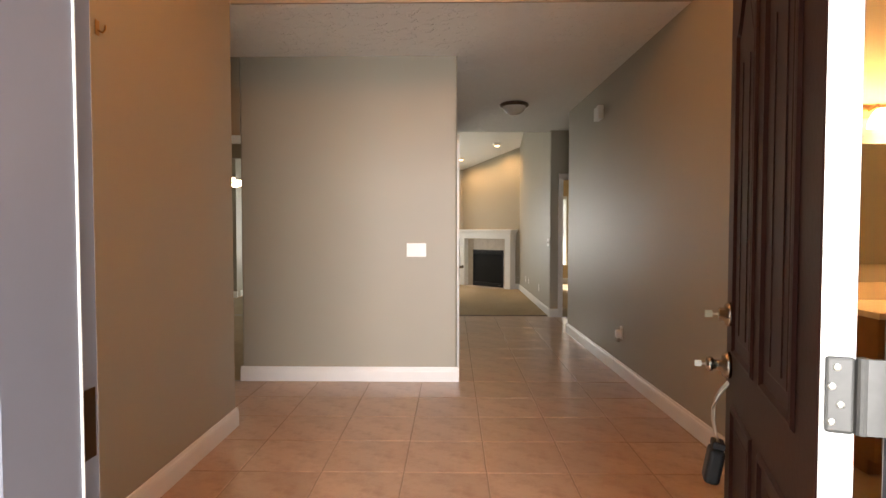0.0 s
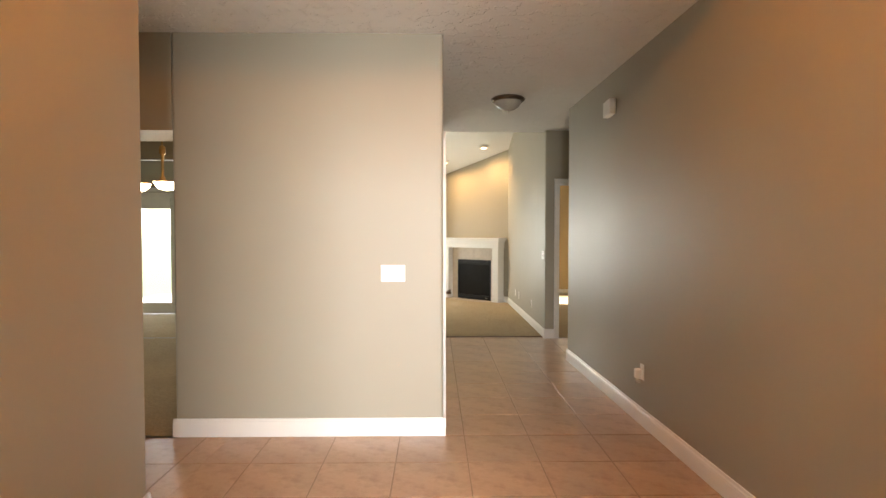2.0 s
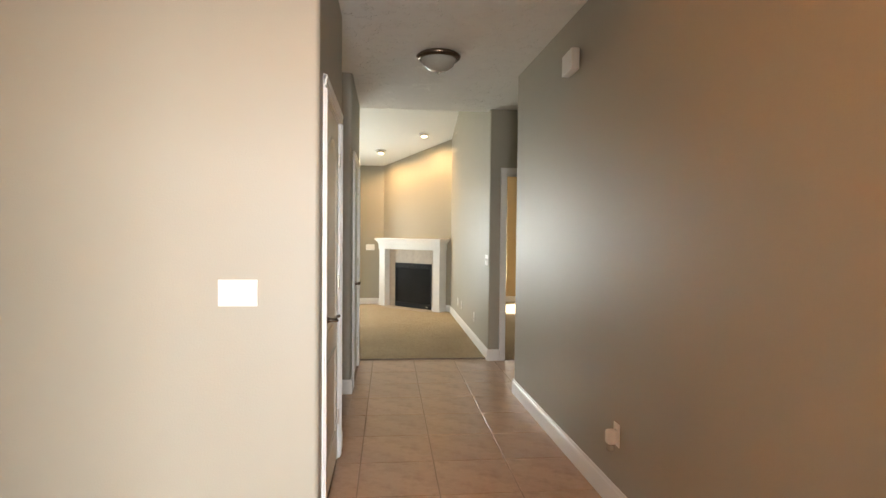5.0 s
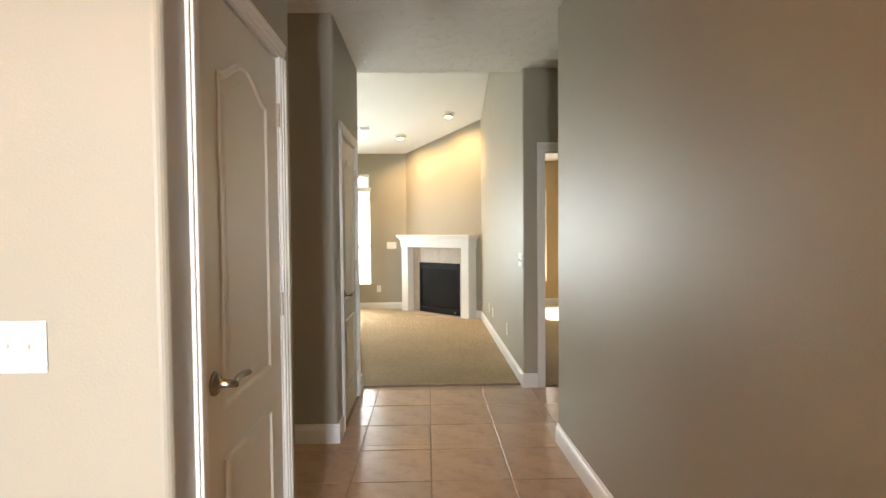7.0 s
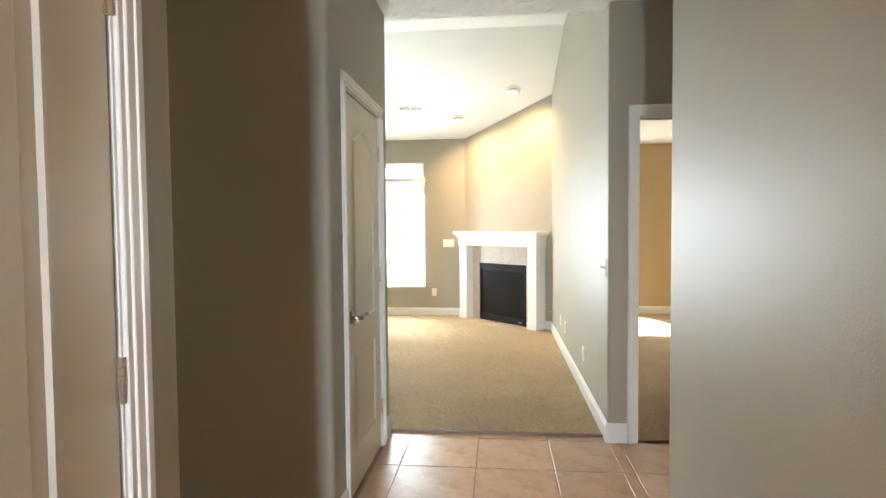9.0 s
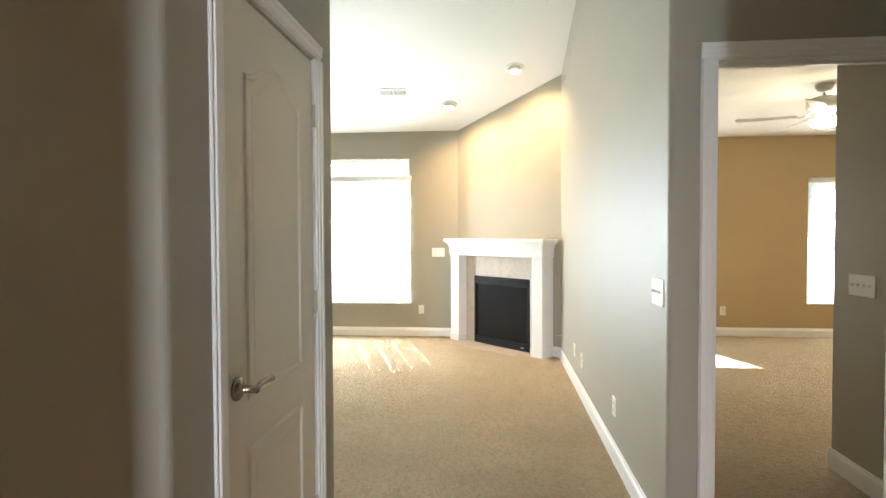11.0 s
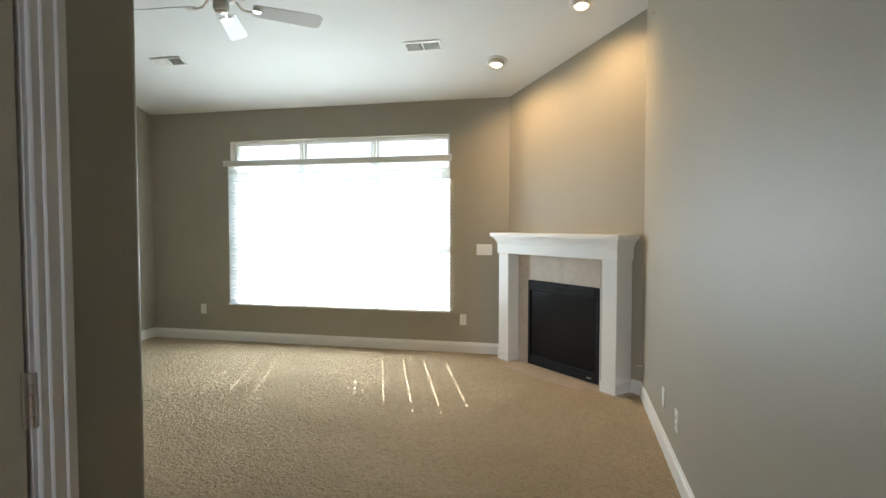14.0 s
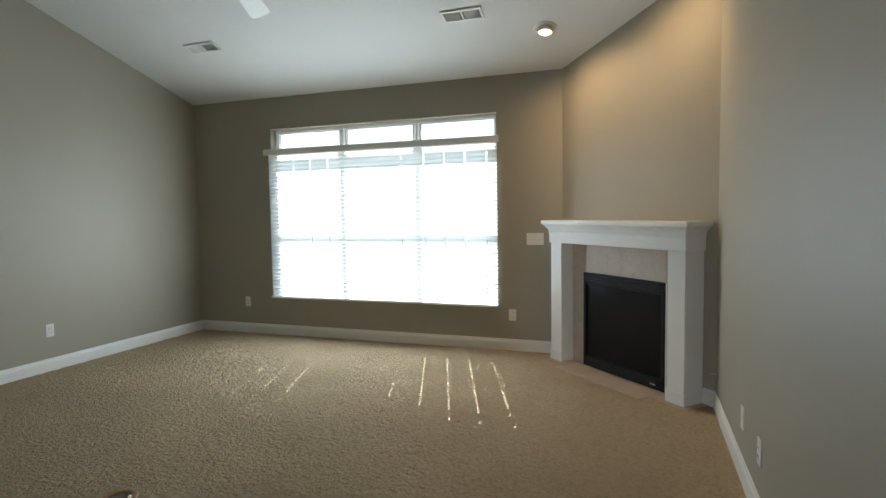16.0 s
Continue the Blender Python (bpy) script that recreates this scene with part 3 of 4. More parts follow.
part("hinge_edge", B(-0.0025, 0.0, -0.045, -0.002, 0.014, 2.033), TRIM, front, "white painted hinge edge")


def flat_panel(parent, u0, u1, z0, z1, arch):
    bm = bmesh.new()
    arch_panel(bm, u0, u1, z0, z1, 0.10, 0.0008, 1, arch)
    for v in bm.verts:
        v.co = Vector((v.co.y, v.co.x, v.co.z))
    part("panel", bm, BROWN, parent, "raised brown panel")


for u0, u1 in ((0.11, 0.37), (0.445, 0.705)):
    flat_panel(front, u0, u1, 0.95, 1.90, True)
    flat_panel(front, u0, u1, 0.22, 0.82, False)
    bm = bmesh.new()
    for k in (0.087, 0.173):
        box(bm, u0 + k - 0.003, u0 + k + 0.003, 0.0008, 0.004, 1.02, 1.70, bevel=0.001, seg=1)
    part("panel_groove", bm, BROWN, parent=front)
bm = lathe(bmesh.new(), ((0.033, 0), (0.033, 0.008), (0.026, 0.016), (0.019, 0.018), (0.019, 0.030), (0.012, 0.032)), 24, axis="y")
bmesh.ops.translate(bm, verts=bm.verts, vec=(LEN - 0.065, 0, 1.055))
part("deadbolt", bm, LEVER, front, "round nickel deadbolt cylinder", True)
part("key", box(B(LEN - 0.067, LEN - 0.063, 0.030, 0.050, 1.053, 1.057), LEN - 0.0665, LEN - 0.0635, 0.046, 0.066, 1.045, 1.065, bevel=0.001, seg=1), NICKEL, front, "nickel key in the cylinder")
bm = lathe(bmesh.new(), ((0.036, 0), (0.036, 0.010), (0.028, 0.020), (0.016, 0.024), (0.014, 0.046)), 24, axis="y")
lathe(bm, ((0.012, 0.040), (0.019, 0.044), (0.021, 0.052), (0.016, 0.060), (0.006, 0.062)), 20, axis="y")
bmesh.ops.translate(bm, verts=bm.verts, vec=(LEN - 0.065, 0, 0.915))
part("door_knob", bm, LEVER, front, "round nickel entry knob", True)
part("key", box(B(LEN - 0.067, LEN - 0.063, 0.060, 0.076, 0.913, 0.917), LEN - 0.0665, LEN - 0.0635, 0.072, 0.090, 0.906, 0.924, bevel=0.001, seg=1), NICKEL, front, "nickel key in the knob")
for z in (0.25, 1.05, 1.82):
    bm = B(-0.006, -0.0028, -0.044, -0.008, z - 0.055, z + 0.055, bevel=0.004, seg=2)
    tube(bm, ((-0.004, -0.053, z - 0.055), (-0.004, -0.053, z + 0.055)), 0.008, 12)
    box(bm, -0.010, -0.006, -0.085, -0.055, z - 0.055, z + 0.055, bevel=0.001, seg=1)
    h = part("hinge", bm, HINGE, front, "nickel butt hinge with screws")
    for dz, du in ((-0.040, -0.016), (-0.014, -0.027), (0.012, -0.016), (0.040, -0.022)):
        s = bmesh.new()
        lathe(s, ((0.0058, 0), (0.005, 0.0018), (0.0025, 0.0024)), 10, axis="x")
        for v in s.verts:
            v.co = Vector((-0.0058 - v.co.x, v.co.y + du, v.co.z + z + dz))
        part("screw", s, NICKEL, h)
lock = thing("lock_box", front.matrix_basis @ pose(LEN - 0.040, 0.042, 0.575, 10, 0, 0), "black key lock box hanging from the front door knob", "lock box")
part("body", B(-0.032, 0.032, -0.020, 0.022, 0, 0.100, bevel=0.012, seg=3), ROD, lock)
part("cap", B(-0.026, 0.026, -0.016, 0.018, 0.101, 0.120, bevel=0.005, seg=2), ROD, lock)
pts = []
for k in range(25):
    q = math.pi * k / 24                # one strand up, over the knob and down again
    h = math.sin(q)
    pts.append((0.014 * math.cos(q), 0.052 * math.sin(math.pi * h) - 0.045 * h, 0.112 + 0.245 * h))
part("shackle", tube(bmesh.new(), pts, 0.004, 10), NICKEL, lock, "bent steel cable shackle", True)

tagged(finish("strike_plate", B(0.0625, 0.0645, 1.076, 1.112, 0.956, 1.058, bevel=0.0008, seg=1), BRONZE), "dark metal strike plate let into the door jamb", "strike plate")
tagged(finish("threshold", B(0.065, 1.205, 0.90, 1.13, -0.012, 0.012, bevel=0.006), NICKEL), "metal door threshold", "threshold", kind="structure")
tagged(finish("weatherstrip", B(0.0742, 0.0765, 1.063, 1.0685, 0.02, 2.03, bevel=0.0015), PLASTIC), "white weatherstrip along the door jamb", "weatherstrip", kind="structure")

# ---- windows ----
def window(name, x0, x1, z0, z1, y, cols, transom, label):
    w = tagged(new(name), label, "window", kind="structure")
    f = 0.034
    bm = bmesh.new()
    yy0, yy1 = y + 0.085, y + 0.150
    for a, b, c, d in ((x0, x0 + f, z0, z1), (x1 - f, x1, z0, z1), (x0 + f, x1 - f, z0, z0 + f), (x0 + f, x1 - f, z1 - f, z1)):
        box(bm, a, b, yy0, yy1, c, d, bevel=0.003, seg=1)
    part("window_frame", bm, TRIM, w, "white vinyl frame")
    step = (x1 - x0) / cols
    for i in range(1, cols):
        part("mullion", B(x0 + i * step - 0.014, x0 + i * step + 0.014, yy0 - 0.004, yy1, z0 + f, z1 - f, bevel=0.004, seg=1), TRIM, w)
    if transom:
        part("transom_bar", B(x0 + f, x1 - f, yy0 - 0.006, yy1 + 0.002, transom - 0.03, transom + 0.03, bevel=0.004, seg=1), TRIM, w)
    mid = (z0 + (transom or z1)) / 2
    for i in range(cols):
        a, b = x0 + i * step + 0.026, x0 + (i + 1) * step - 0.026
        part("sash_rail", B(a, b, yy0 + 0.006, yy1 - 0.006, mid - 0.012, mid + 0.012, bevel=0.003, seg=1), TRIM, w)
        g = part("pane", B(a, b, y + 0.118, y + 0.122, z0 + f, (transom or z1) - f), GLASS, w)
        g.visible_shadow = False
        if transom:
            s = bmesh.new()
            for q in ((a, a + 0.02, transom + 0.03, z1 - f), (b - 0.02, b, transom + 0.03, z1 - f), (a + 0.02, b - 0.02, transom + 0.03, transom + 0.05), (a + 0.02, b - 0.02, z1 - f - 0.012, z1 - f)):
                box(s, q[0], q[1], yy0 + 0.008, yy1 - 0.01, q[2], q[3], bevel=0.003, seg=1)
            part("transom_sash", s, TRIM, w)
            g = part("transom_pane", B(a + 0.02, b - 0.02, y + 0.118, y + 0.122, transom + 0.05, z1 - f - 0.012), GLASS, w)
            g.visible_shadow = False
    part("window_sill", B(x0 + 0.002, x1 - 0.002, y + 0.004, yy0, z0 - 0.0, z0 + 0.014, bevel=0.004), TRIM, w, "white painted sill")
    return w


window("window_1", -2.402, 0.200, 0.445, 2.335, WIN_Y, 3, 2.07, "triple white window with transom lights above")
window("window_2", 5.28, 6.26, 0.43, 2.05, 13.65, 1, None, "single white bedroom window")
window("window_3", 2.33, 3.33, 0.43, 2.08, 13.65, 1, None, "single white bedroom window")


def blind(name, x0, x1, y, z0, z1, tilt, slits, label, overhang=0.0):
    b = thing(name, pose(0, 0, 0), label, "window blind")
    part("valance", box(B(x0 - overhang, x1 + overhang, y - 0.055, y - 0.040, z1 - 0.005, z1 + 0.060, bevel=0.005), x0 - overhang, x1 + overhang, y - 0.060, y - 0.0405, z1 + 0.038, z1 + 0.056, bevel=0.004), PLASTIC, b, "white moulded valance")
    part("headrail", B(x0, x1, y - 0.036, y + 0.014, z1 + 0.005, z1 + 0.050), PLASTIC, b)
    part("bottom_rail", B(x0, x1, y - 0.026, y + 0.026, z0, z0 + 0.018, bevel=0.004), PLASTIC, b)
    rng = random.Random(3)
    n, half, meshes = 8, 0.0066, []
    for kind in range(5 if slits else 1):
        holes = [c for c in sorted(slits) if rng.random() < 0.92]
        xs = [x0 + 0.004]
        for c in holes:
            xs += [c - half, c + half]
        xs.append(x1 - 0.004)
        verts, faces = [], []
        for z in (0.0, -0.0028):
            for k in range(n + 1):
                u = -1 + 2 * k / n
                verts += [(x, 0.025 * u, 0.0025 * (1 - u * u) + z) for x in xs]
        w, m = len(xs), len(xs) * (n + 1)
        for k in range(n):
            for i in range(w - 1):
                if i % 2 and k > 0:
                    continue
                a = k * w + i
                faces += [(a, a + 1, a + w + 1, a + w), (m + a + w, m + a + w + 1, m + a + 1, m + a)]
        for i in range(w - 1):
            a, e = i, n * w + i
            faces.append((a + 1, a, m + a, m + a + 1))
            if not i % 2:
                faces.append((e, e + 1, m + e + 1, m + e))
        me = bpy.data.meshes.new("slat")
        me.from_pydata(verts, [], faces)
        me.materials.append(SLAT)
        meshes.append(me)
    pitch = 0.043
    z = z0 + 0.040
    while z < z1 + 0.03:
        o = new("slat", rng.choice(meshes))
        o.parent = b
        o.matrix_basis = pose(0, y, z, tilt + rng.uniform(-1.2, 1.2), 0, 0)
        z += pitch
    for i in range(4):
        x = x0 + (x1 - x0) * (0.06 + 0.293 * i)
        part("ladder_cord", tube(bmesh.new(), ((x, y - 0.028, z0 + 0.01), (x, y - 0.028, z1 + 0.01)), 0.0012, 5), PLASTIC, b)
    return b


slits = [-2.31, -2.09, -1.88, -1.66, -0.80, -0.55, -0.33, -0.115, 0.108]
blind("window_blind", -2.42, 0.215, WIN_Y - 0.032, 0.440, 2.045, -67, slits, "white closed slatted blind across the wide window", 0.025)
blind("window_blind", 5.29, 6.25, 13.68, 0.46, 1.99, -64, [], "white closed slatted blind in the bedroom window")
bb = blind("window_blind", 2.34, 3.32, 13.68, 0.46, 2.02, 50, [], "white open slatted blind in the bedroom window")

# patio door of the breakfast area
pd = tagged(new("door_4"), "white glazed patio door with a raised shade", "door", kind="structure")
bm = bmesh.new()
for a, b, c, d in ((-4.75, -4.64, 0.02, 2.08), (-3.93, -3.82, 0.02, 2.08), (-4.64, -3.93, 1.97, 2.08), (-4.64, -3.93, 0.02, 0.20)):
    box(bm, a, b, 10.72, 10.765, c, d, bevel=0.004, seg=1)
part("door_frame", bm, TRIM, pd)
g = part("pane", B(-4.64, -3.93, 10.738, 10.744, 0.20, 1.97), GLASS, pd)
g.visible_shadow = False
shade = thing("roman_shade", pose(-4.285, 10.70, 1.80), "white folded fabric shade gathered over the patio door", "window shade")
for k in range(4):
    part("fold", B(-0.37, 0.37, -0.016 - 0.004 * k, 0.012, 0.045 * k, 0.045 * k + 0.052, bevel=0.010, seg=2), PLASTIC, shade)
casing("trim_patio_casing", "x", 10.67, -1, -4.76, -3.81, 2.085, 0.07)

# ---- fireplace ----
fire = thing("fireplace", Matrix.Translation(FA) @ Matrix.Rotation(math.atan2(FU.y, FU.x), 4, "Z"), "white corner fireplace mantel with a black gas firebox", "fireplace")
# local: x along the wall, -y towards the room
S0, S1, DEP, LEGW = 0.075, 1.565, 0.19, 0.150
for a in (S0, S1 - LEGW):
    leg = box(B(a, a + LEGW, -DEP, -0.003, 0.02, 1.10, bevel=0.003, seg=1), a - 0.008, a + LEGW + 0.008, -DEP - 0.008, -0.003, 0.014, 0.10, bevel=0.004, seg=1)
    part("leg", leg, TRIM, fire, "white square pilaster")
part("frieze", box(B(S0 - 0.012, S1 + 0.012, -DEP - 0.012, -0.003, 1.088, 1.205, bevel=0.003, seg=1), S0 - 0.016, S1 + 0.016, -DEP - 0.016, -0.003, 1.180, 1.196, bevel=0.003, seg=1), TRIM, fire, "white flat frieze board")
for o, z0, z1 in ((0.018, 1.196, 1.210), (0.026, 1.2102, 1.222), (0.034, 1.2222, 1.232), (0.042, 1.2322, 1.243), (0.050, 1.2432, 1.253)):
    part("crown_moulding", B(S0 - o, min(S1 + o, 1.632), -DEP - o, -0.003, z0, z1, bevel=0.003, seg=2), TRIM, fire)
part("mantel_shelf", B(S0 - 0.066, min(S1 + 0.066, 1.636), -DEP - 0.066, -0.003, 1.2532, 1.290, bevel=0.005, seg=3), TRIM, fire, "white mantel shelf with rounded edge")
IN0, IN1 = S0 + LEGW, S1 - LEGW
X0, X1 = 0.390, 1.285
bm = bmesh.new()
for a, b, c, d in ((IN0, X0, 0.014, 1.088), (X1, IN1, 0.014, 1.088), (X0, X1, 0.835, 1.088)):
    box(bm, a + 0.001, b - 0.001, -0.060, -0.003, c, d, bevel=0.002, seg=1)
part("surround", bm, STONE, fire, "beige stone tile surround")
part("firebox", B(X0, X1, -0.052, -0.004, 0.016, 0.835), BLACK, fire, "black firebox")
for a in (X0 - 0.011, X1 + 0.001):
    part("tile_edge", B(a, a + 0.010, -0.066, -0.0605, 0.016, 0.835, bevel=0.002, seg=1), TRIM, fire, "white metal tile edging")
bm = bmesh.new()
for a, b, c, d in ((X0, X0 + 0.028, 0.016, 0.833), (X1 - 0.028, X1, 0.016, 0.833), (X0 + 0.028, X1 - 0.028, 0.016, 0.10), (X0 + 0.028, X1 - 0.028, 0.74, 0.833)):
    box(bm, a, b, -0.078, -0.053, c, d, bevel=0.003, seg=1)
part("firebox_frame", bm, BLACK, fire, "black metal frame")
for k in range(3):
    part("louvre", B(X0 + 0.04, X1 - 0.04, -0.090, -0.079, 0.757 + 0.022 * k, 0.771 + 0.022 * k, bevel=0.002, seg=1), BLACK, fire)
part("glass_front", B(X0 + 0.03, X1 - 0.03, -0.060, -0.054, 0.11, 0.735), mat("smoked_glass", (0.010, 0.010, 0.011), 0.25, vary=0.3, scale=5, spec=0.15), fire, "dark smoked glass front")
part("lower_vent", B(X0 + 0.05, X1 - 0.05, -0.084, -0.079, 0.035, 0.075, bevel=0.002, seg=1), BLACK, fire)
part("switch_knob", B(X1 - 0.12, X1 - 0.07, -0.088, -0.0845, 0.050, 0.060), NICKEL, fire)
hearth = tagged(new("hearth"), "beige tile hearth flush with the carpet before the fireplace", "hearth", kind="structure")
hearth.matrix_basis = fire.matrix_basis.copy()
for i in range(5):
    a = -0.02 + i * 0.33
    part("tile", B(a + 0.002, min(a + 0.328, 1.63), -0.34 if 0 < i < 4 else -0.235, -0.003, 0.004, 0.014 + 0.0006, bevel=0.002, seg=1), HEARTH, hearth)

# ---- electrical plates ----
def plate(name, m, width, height, kind, count, material, label, category):
    """A cover plate that stands on a wall; local -y faces the room, the origin is its centre."""
    p = thing(name, m, label, category, {"outlet": "wall outlets", "switch": "switch plates"}.get(kind, ""))
    part("cover", B(-width / 2, width / 2, -0.006, 0, -height / 2, height / 2, bevel=0.003, seg=2), material, p)
    for i in range(count):
        x = (i - (count - 1) / 2) * 0.046
        if kind == "switch":
            part("toggle_slot", B(x - 0.006, x + 0.006, -0.0072, -0.0058, -0.014, 0.014), material, p)
            bm = B(x - 0.0045, x + 0.0045, -0.017, -0.004, -0.004, 0.008, bevel=0.002, seg=1)
            part("toggle", bm, material, p)
        elif kind == "outlet":
            for z in (-0.020, 0.020):
                o = part("socket", B(x - 0.016, x + 0.016, -0.0085, -0.0055, z - 0.014, z + 0.014, bevel=0.004, seg=2), material, p)
                for sx in (-0.006, 0.006):
                    part("slot", B(x + sx - 0.0011, x + sx + 0.0011, -0.0090, -0.0080, z - 0.003, z + 0.006), GAP, o)
        else:
            part("insert", B(x - 0.012, x + 0.012, -0.0085, -0.0055, -0.02, 0.02, bevel=0.002, seg=1), material, p)
        for z in (-0.030, 0.030):
            if kind != "outlet":
                s = lathe(bmesh.new(), ((0.003, 0), (0.0025, 0.001)), 10, axis="y")
                for v in s.verts:
                    v.co = Vector((x + v.co.x, -0.0058 - v.co.y, z + v.co.z))
                part("screw", s, material, p)
    return p


plate("light_switch", pose(0.283, 4.98, 1.115), 0.165, 0.115, "switch", 3, PLASTIC, "white three-gang toggle switch plate", "light switch")
plate("light_switch", pose(XH, 8.61, 1.095, 0, 0, -90), 0.160, 0.115, "switch", 3, PLASTIC, "white three-gang toggle switch plate", "light switch")
plate("power_outlet", pose(XH, 9.48, 0.33, 0, 0, -90), 0.072, 0.115, "outlet", 1, PLASTIC, "white duplex outlet low on the wall", "outlet")
plate("cable_plate", pose(XH, 11.13, 0.32, 0, 0, -90), 0.072, 0.115, "blank", 1, PLASTIC, "white cable cover plate low on the wall", "cover plate")
plate("power_outlet", pose(XH, 10.71, 0.32, 0, 0, -90), 0.072, 0.115, "outlet", 1, PLASTIC, "white duplex outlet beside the cable plate", "outlet")
plate("power_outlet", pose(0.349, WIN_Y, 0.363), 0.072, 0.115, "outlet", 1, PLASTIC, "white duplex outlet beside the window", "outlet")
plate("power_outlet", pose(-2.79, WIN_Y, 0.375), 0.072, 0.115, "outlet", 1, PLASTIC, "white duplex outlet below the window wall", "outlet")
plate("power_outlet", pose(-3.47, 11.51, 0.375, 0, 0, 90), 0.072, 0.115, "outlet", 1, PLASTIC, "white duplex outlet on the side wall", "outlet")
plate("light_switch", pose(0.575, WIN_Y, 1.11), 0.165, 0.115, "switch", 3, PLASTIC, "white three-gang switch plate near the mantel", "light switch")
plate("light_switch", pose(-3.52, 8.25, 1.06), 0.072, 0.115, "switch", 1, IVORY, "ivory single toggle switch plate", "light switch")
plate("power_outlet", pose(-3.50, 8.25, 0.335), 0.072, 0.115, "outlet", 1, IVORY, "ivory duplex outlet low on the wall", "outlet")
plate("light_switch", pose(3.22, 9.235, 1.07, 0, 0, -90), 0.21, 0.115, "switch", 4, PLASTIC, "white four-gang toggle switch plate", "light switch")
plate("power_outlet", pose(4.25, 13.65, 0.34), 0.072, 0.115, "outlet", 1, PLASTIC, "white duplex outlet low on the bedroom wall", "outlet")
plate("power_outlet", pose(hall_x(5.17) - 0.001, 5.17, 0.385, 0, 0, -90), 0.072, 0.115, "outlet", 1, PLASTIC, "white duplex outlet on the hall wall", "outlet")
fresh = thing("air_freshener", pose(hall_x(5.17) - 0.007, 5.17, 0.38, 0, 0, -90), "white plug-in air freshener in the hall outlet", "air freshener")
part("body", B(-0.026, 0.026, -0.050, -0.003, -0.040, 0.030, bevel=0.012, seg=3), PLASTIC, fresh)
bm = lathe(bmesh.new(), ((0.014, -0.075), (0.018, -0.070), (0.018, -0.050), (0.010, -0.040)), 16)
bmesh.ops.translate(bm, verts=bm.verts, vec=(0, -0.028, 0))
part("bottle", bm, UNLIT, fresh, "small translucent refill bottle", True)

chime = thing("door_chime", pose(hall_x(5.86), 5.86, 2.43, 0, 0, -90 - math.degrees(math.atan(SKEW))), "white door chime box high on the hall wall", "door chime")
part("cover", B(-0.098, 0.098, -0.052, 0, -0.062, 0.066, bevel=0.006, seg=2), PLASTIC, chime)
part("lid_seam", B(-0.0985, 0.0985, -0.012, -0.010, -0.0622, 0.0662), IVORY, chime)

hook = thing("wall_hook", pose(-0.83, 2.53, 2.09, 0, 0, 90), "small bronze hook on the entry wall", "hook")
part("plate", B(-0.012, 0.012, -0.005, 0, -0.03, 0.03, bevel=0.002, seg=1), BRASS, hook)
part("prong", tube(bmesh.new(), ((0, -0.004, -0.01), (0, -0.025, -0.02), (0, -0.035, -0.008), (0, -0.036, 0.008)), 0.004, 8), BRASS, hook)
stop = thing("gas_key_valve", pose(XH, 12.09, 0.27, 0, 0, -90), "small gas key valve on the wall beside the fireplace", "gas valve")
part("rose", lathe(bmesh.new(), ((0.016, 0), (0.016, -0.004), (0.006, -0.006)), 16, axis="y"), NICKEL, stop)
part("stem", tube(bmesh.new(), ((0, -0.004, 0), (0, -0.050, 0.0)), 0.004, 8), NICKEL, stop)
for yy, zz in ((11.45, 3.02), (11.75, 2.86)):
    h = thing("wall_hook", pose(XH, yy, zz, 0, 0, -90), "small metal picture hook high on the wall", "hook", "picture hooks on the long wall")
    part("prong", tube(bmesh.new(), ((0, -0.002, 0.03), (0, -0.008, -0.02), (0, -0.02, -0.025), (0, -0.022, -0.010)), 0.003, 6), NICKEL, h)

fo = thing("floor_outlet", pose(-0.86, 9.98, 0.012), "round brown floor outlet cover set in the carpet", "floor outlet")
part("ring", lathe(bmesh.new(), ((0.085, 0), (0.084, 0.006), (0.076, 0.010), (0.060, 0.0095), (0.058, 0.004)), 36), WOOD, fo, "", True)
part("lid", lathe(bmesh.new(), ((0.057, 0.002), (0.056, 0.0075), (0.020, 0.009)), 30), BRONZE, fo, "", True)

# ---- ceiling things ----
dome = thing("ceiling_light", pose(1.29, 6.72, HALL_Z), "flush bronze ceiling light with a frosted glass bowl, off", "ceiling light")
part("pan", lathe(bmesh.new(), ((0.085, 0), (0.150, -0.004), (0.168, -0.020), (0.160, -0.036), (0.148, -0.044)), 40), BRONZE, dome, "dark bronze pan", True)
part("bowl", lathe(bmesh.new(), ((0.136, -0.040), (0.128, -0.062), (0.105, -0.094), (0.072, -0.118), (0.036, -0.130), (0.010, -0.133)), 40), UNLIT, dome, "frosted glass bowl", True)
part("finial", lathe(bmesh.new(), ((0.010, -0.131), (0.014, -0.138), (0.011, -0.148), (0.004, -0.155)), 16), NICKEL, dome, "", True)


def downlight(x, y, lit_target):
    c = thing("recessed_light", Matrix.Translation((x, y, ceil_at(y))) @ TILT, "white recessed gimbal downlight, lit", "downlight", "downlights over the fireplace")
    part("trim_ring", lathe(bmesh.new(), ((0.098, 0.0), (0.098, -0.006), (0.088, -0.012), (0.066, -0.012), (0.062, -0.002)), 36), PLASTIC, c, "", True)
    bm = lathe(bmesh.new(), ((0.0555, -0.030), (0.050, -0.036), (0.035, -0.042), (0.015, -0.044)), 28)
    part("gimbal", lathe(bmesh.new(), ((0.064, 0.0), (0.066, -0.022), (0.063, -0.042), (0.058, -0.046), (0.056, -0.030)), 32), IVORY, c, "", True)
    part("lamp", bm, LIT_CAN, c, "glowing reflector lamp", True)
    spot("downlight_beam", (x, y, ceil_at(y) - 0.085), lit_target, 10, (1.0, 0.62, 0.28), 150)


downlight(0.775, 12.735, (1.15, 12.80, 1.4))
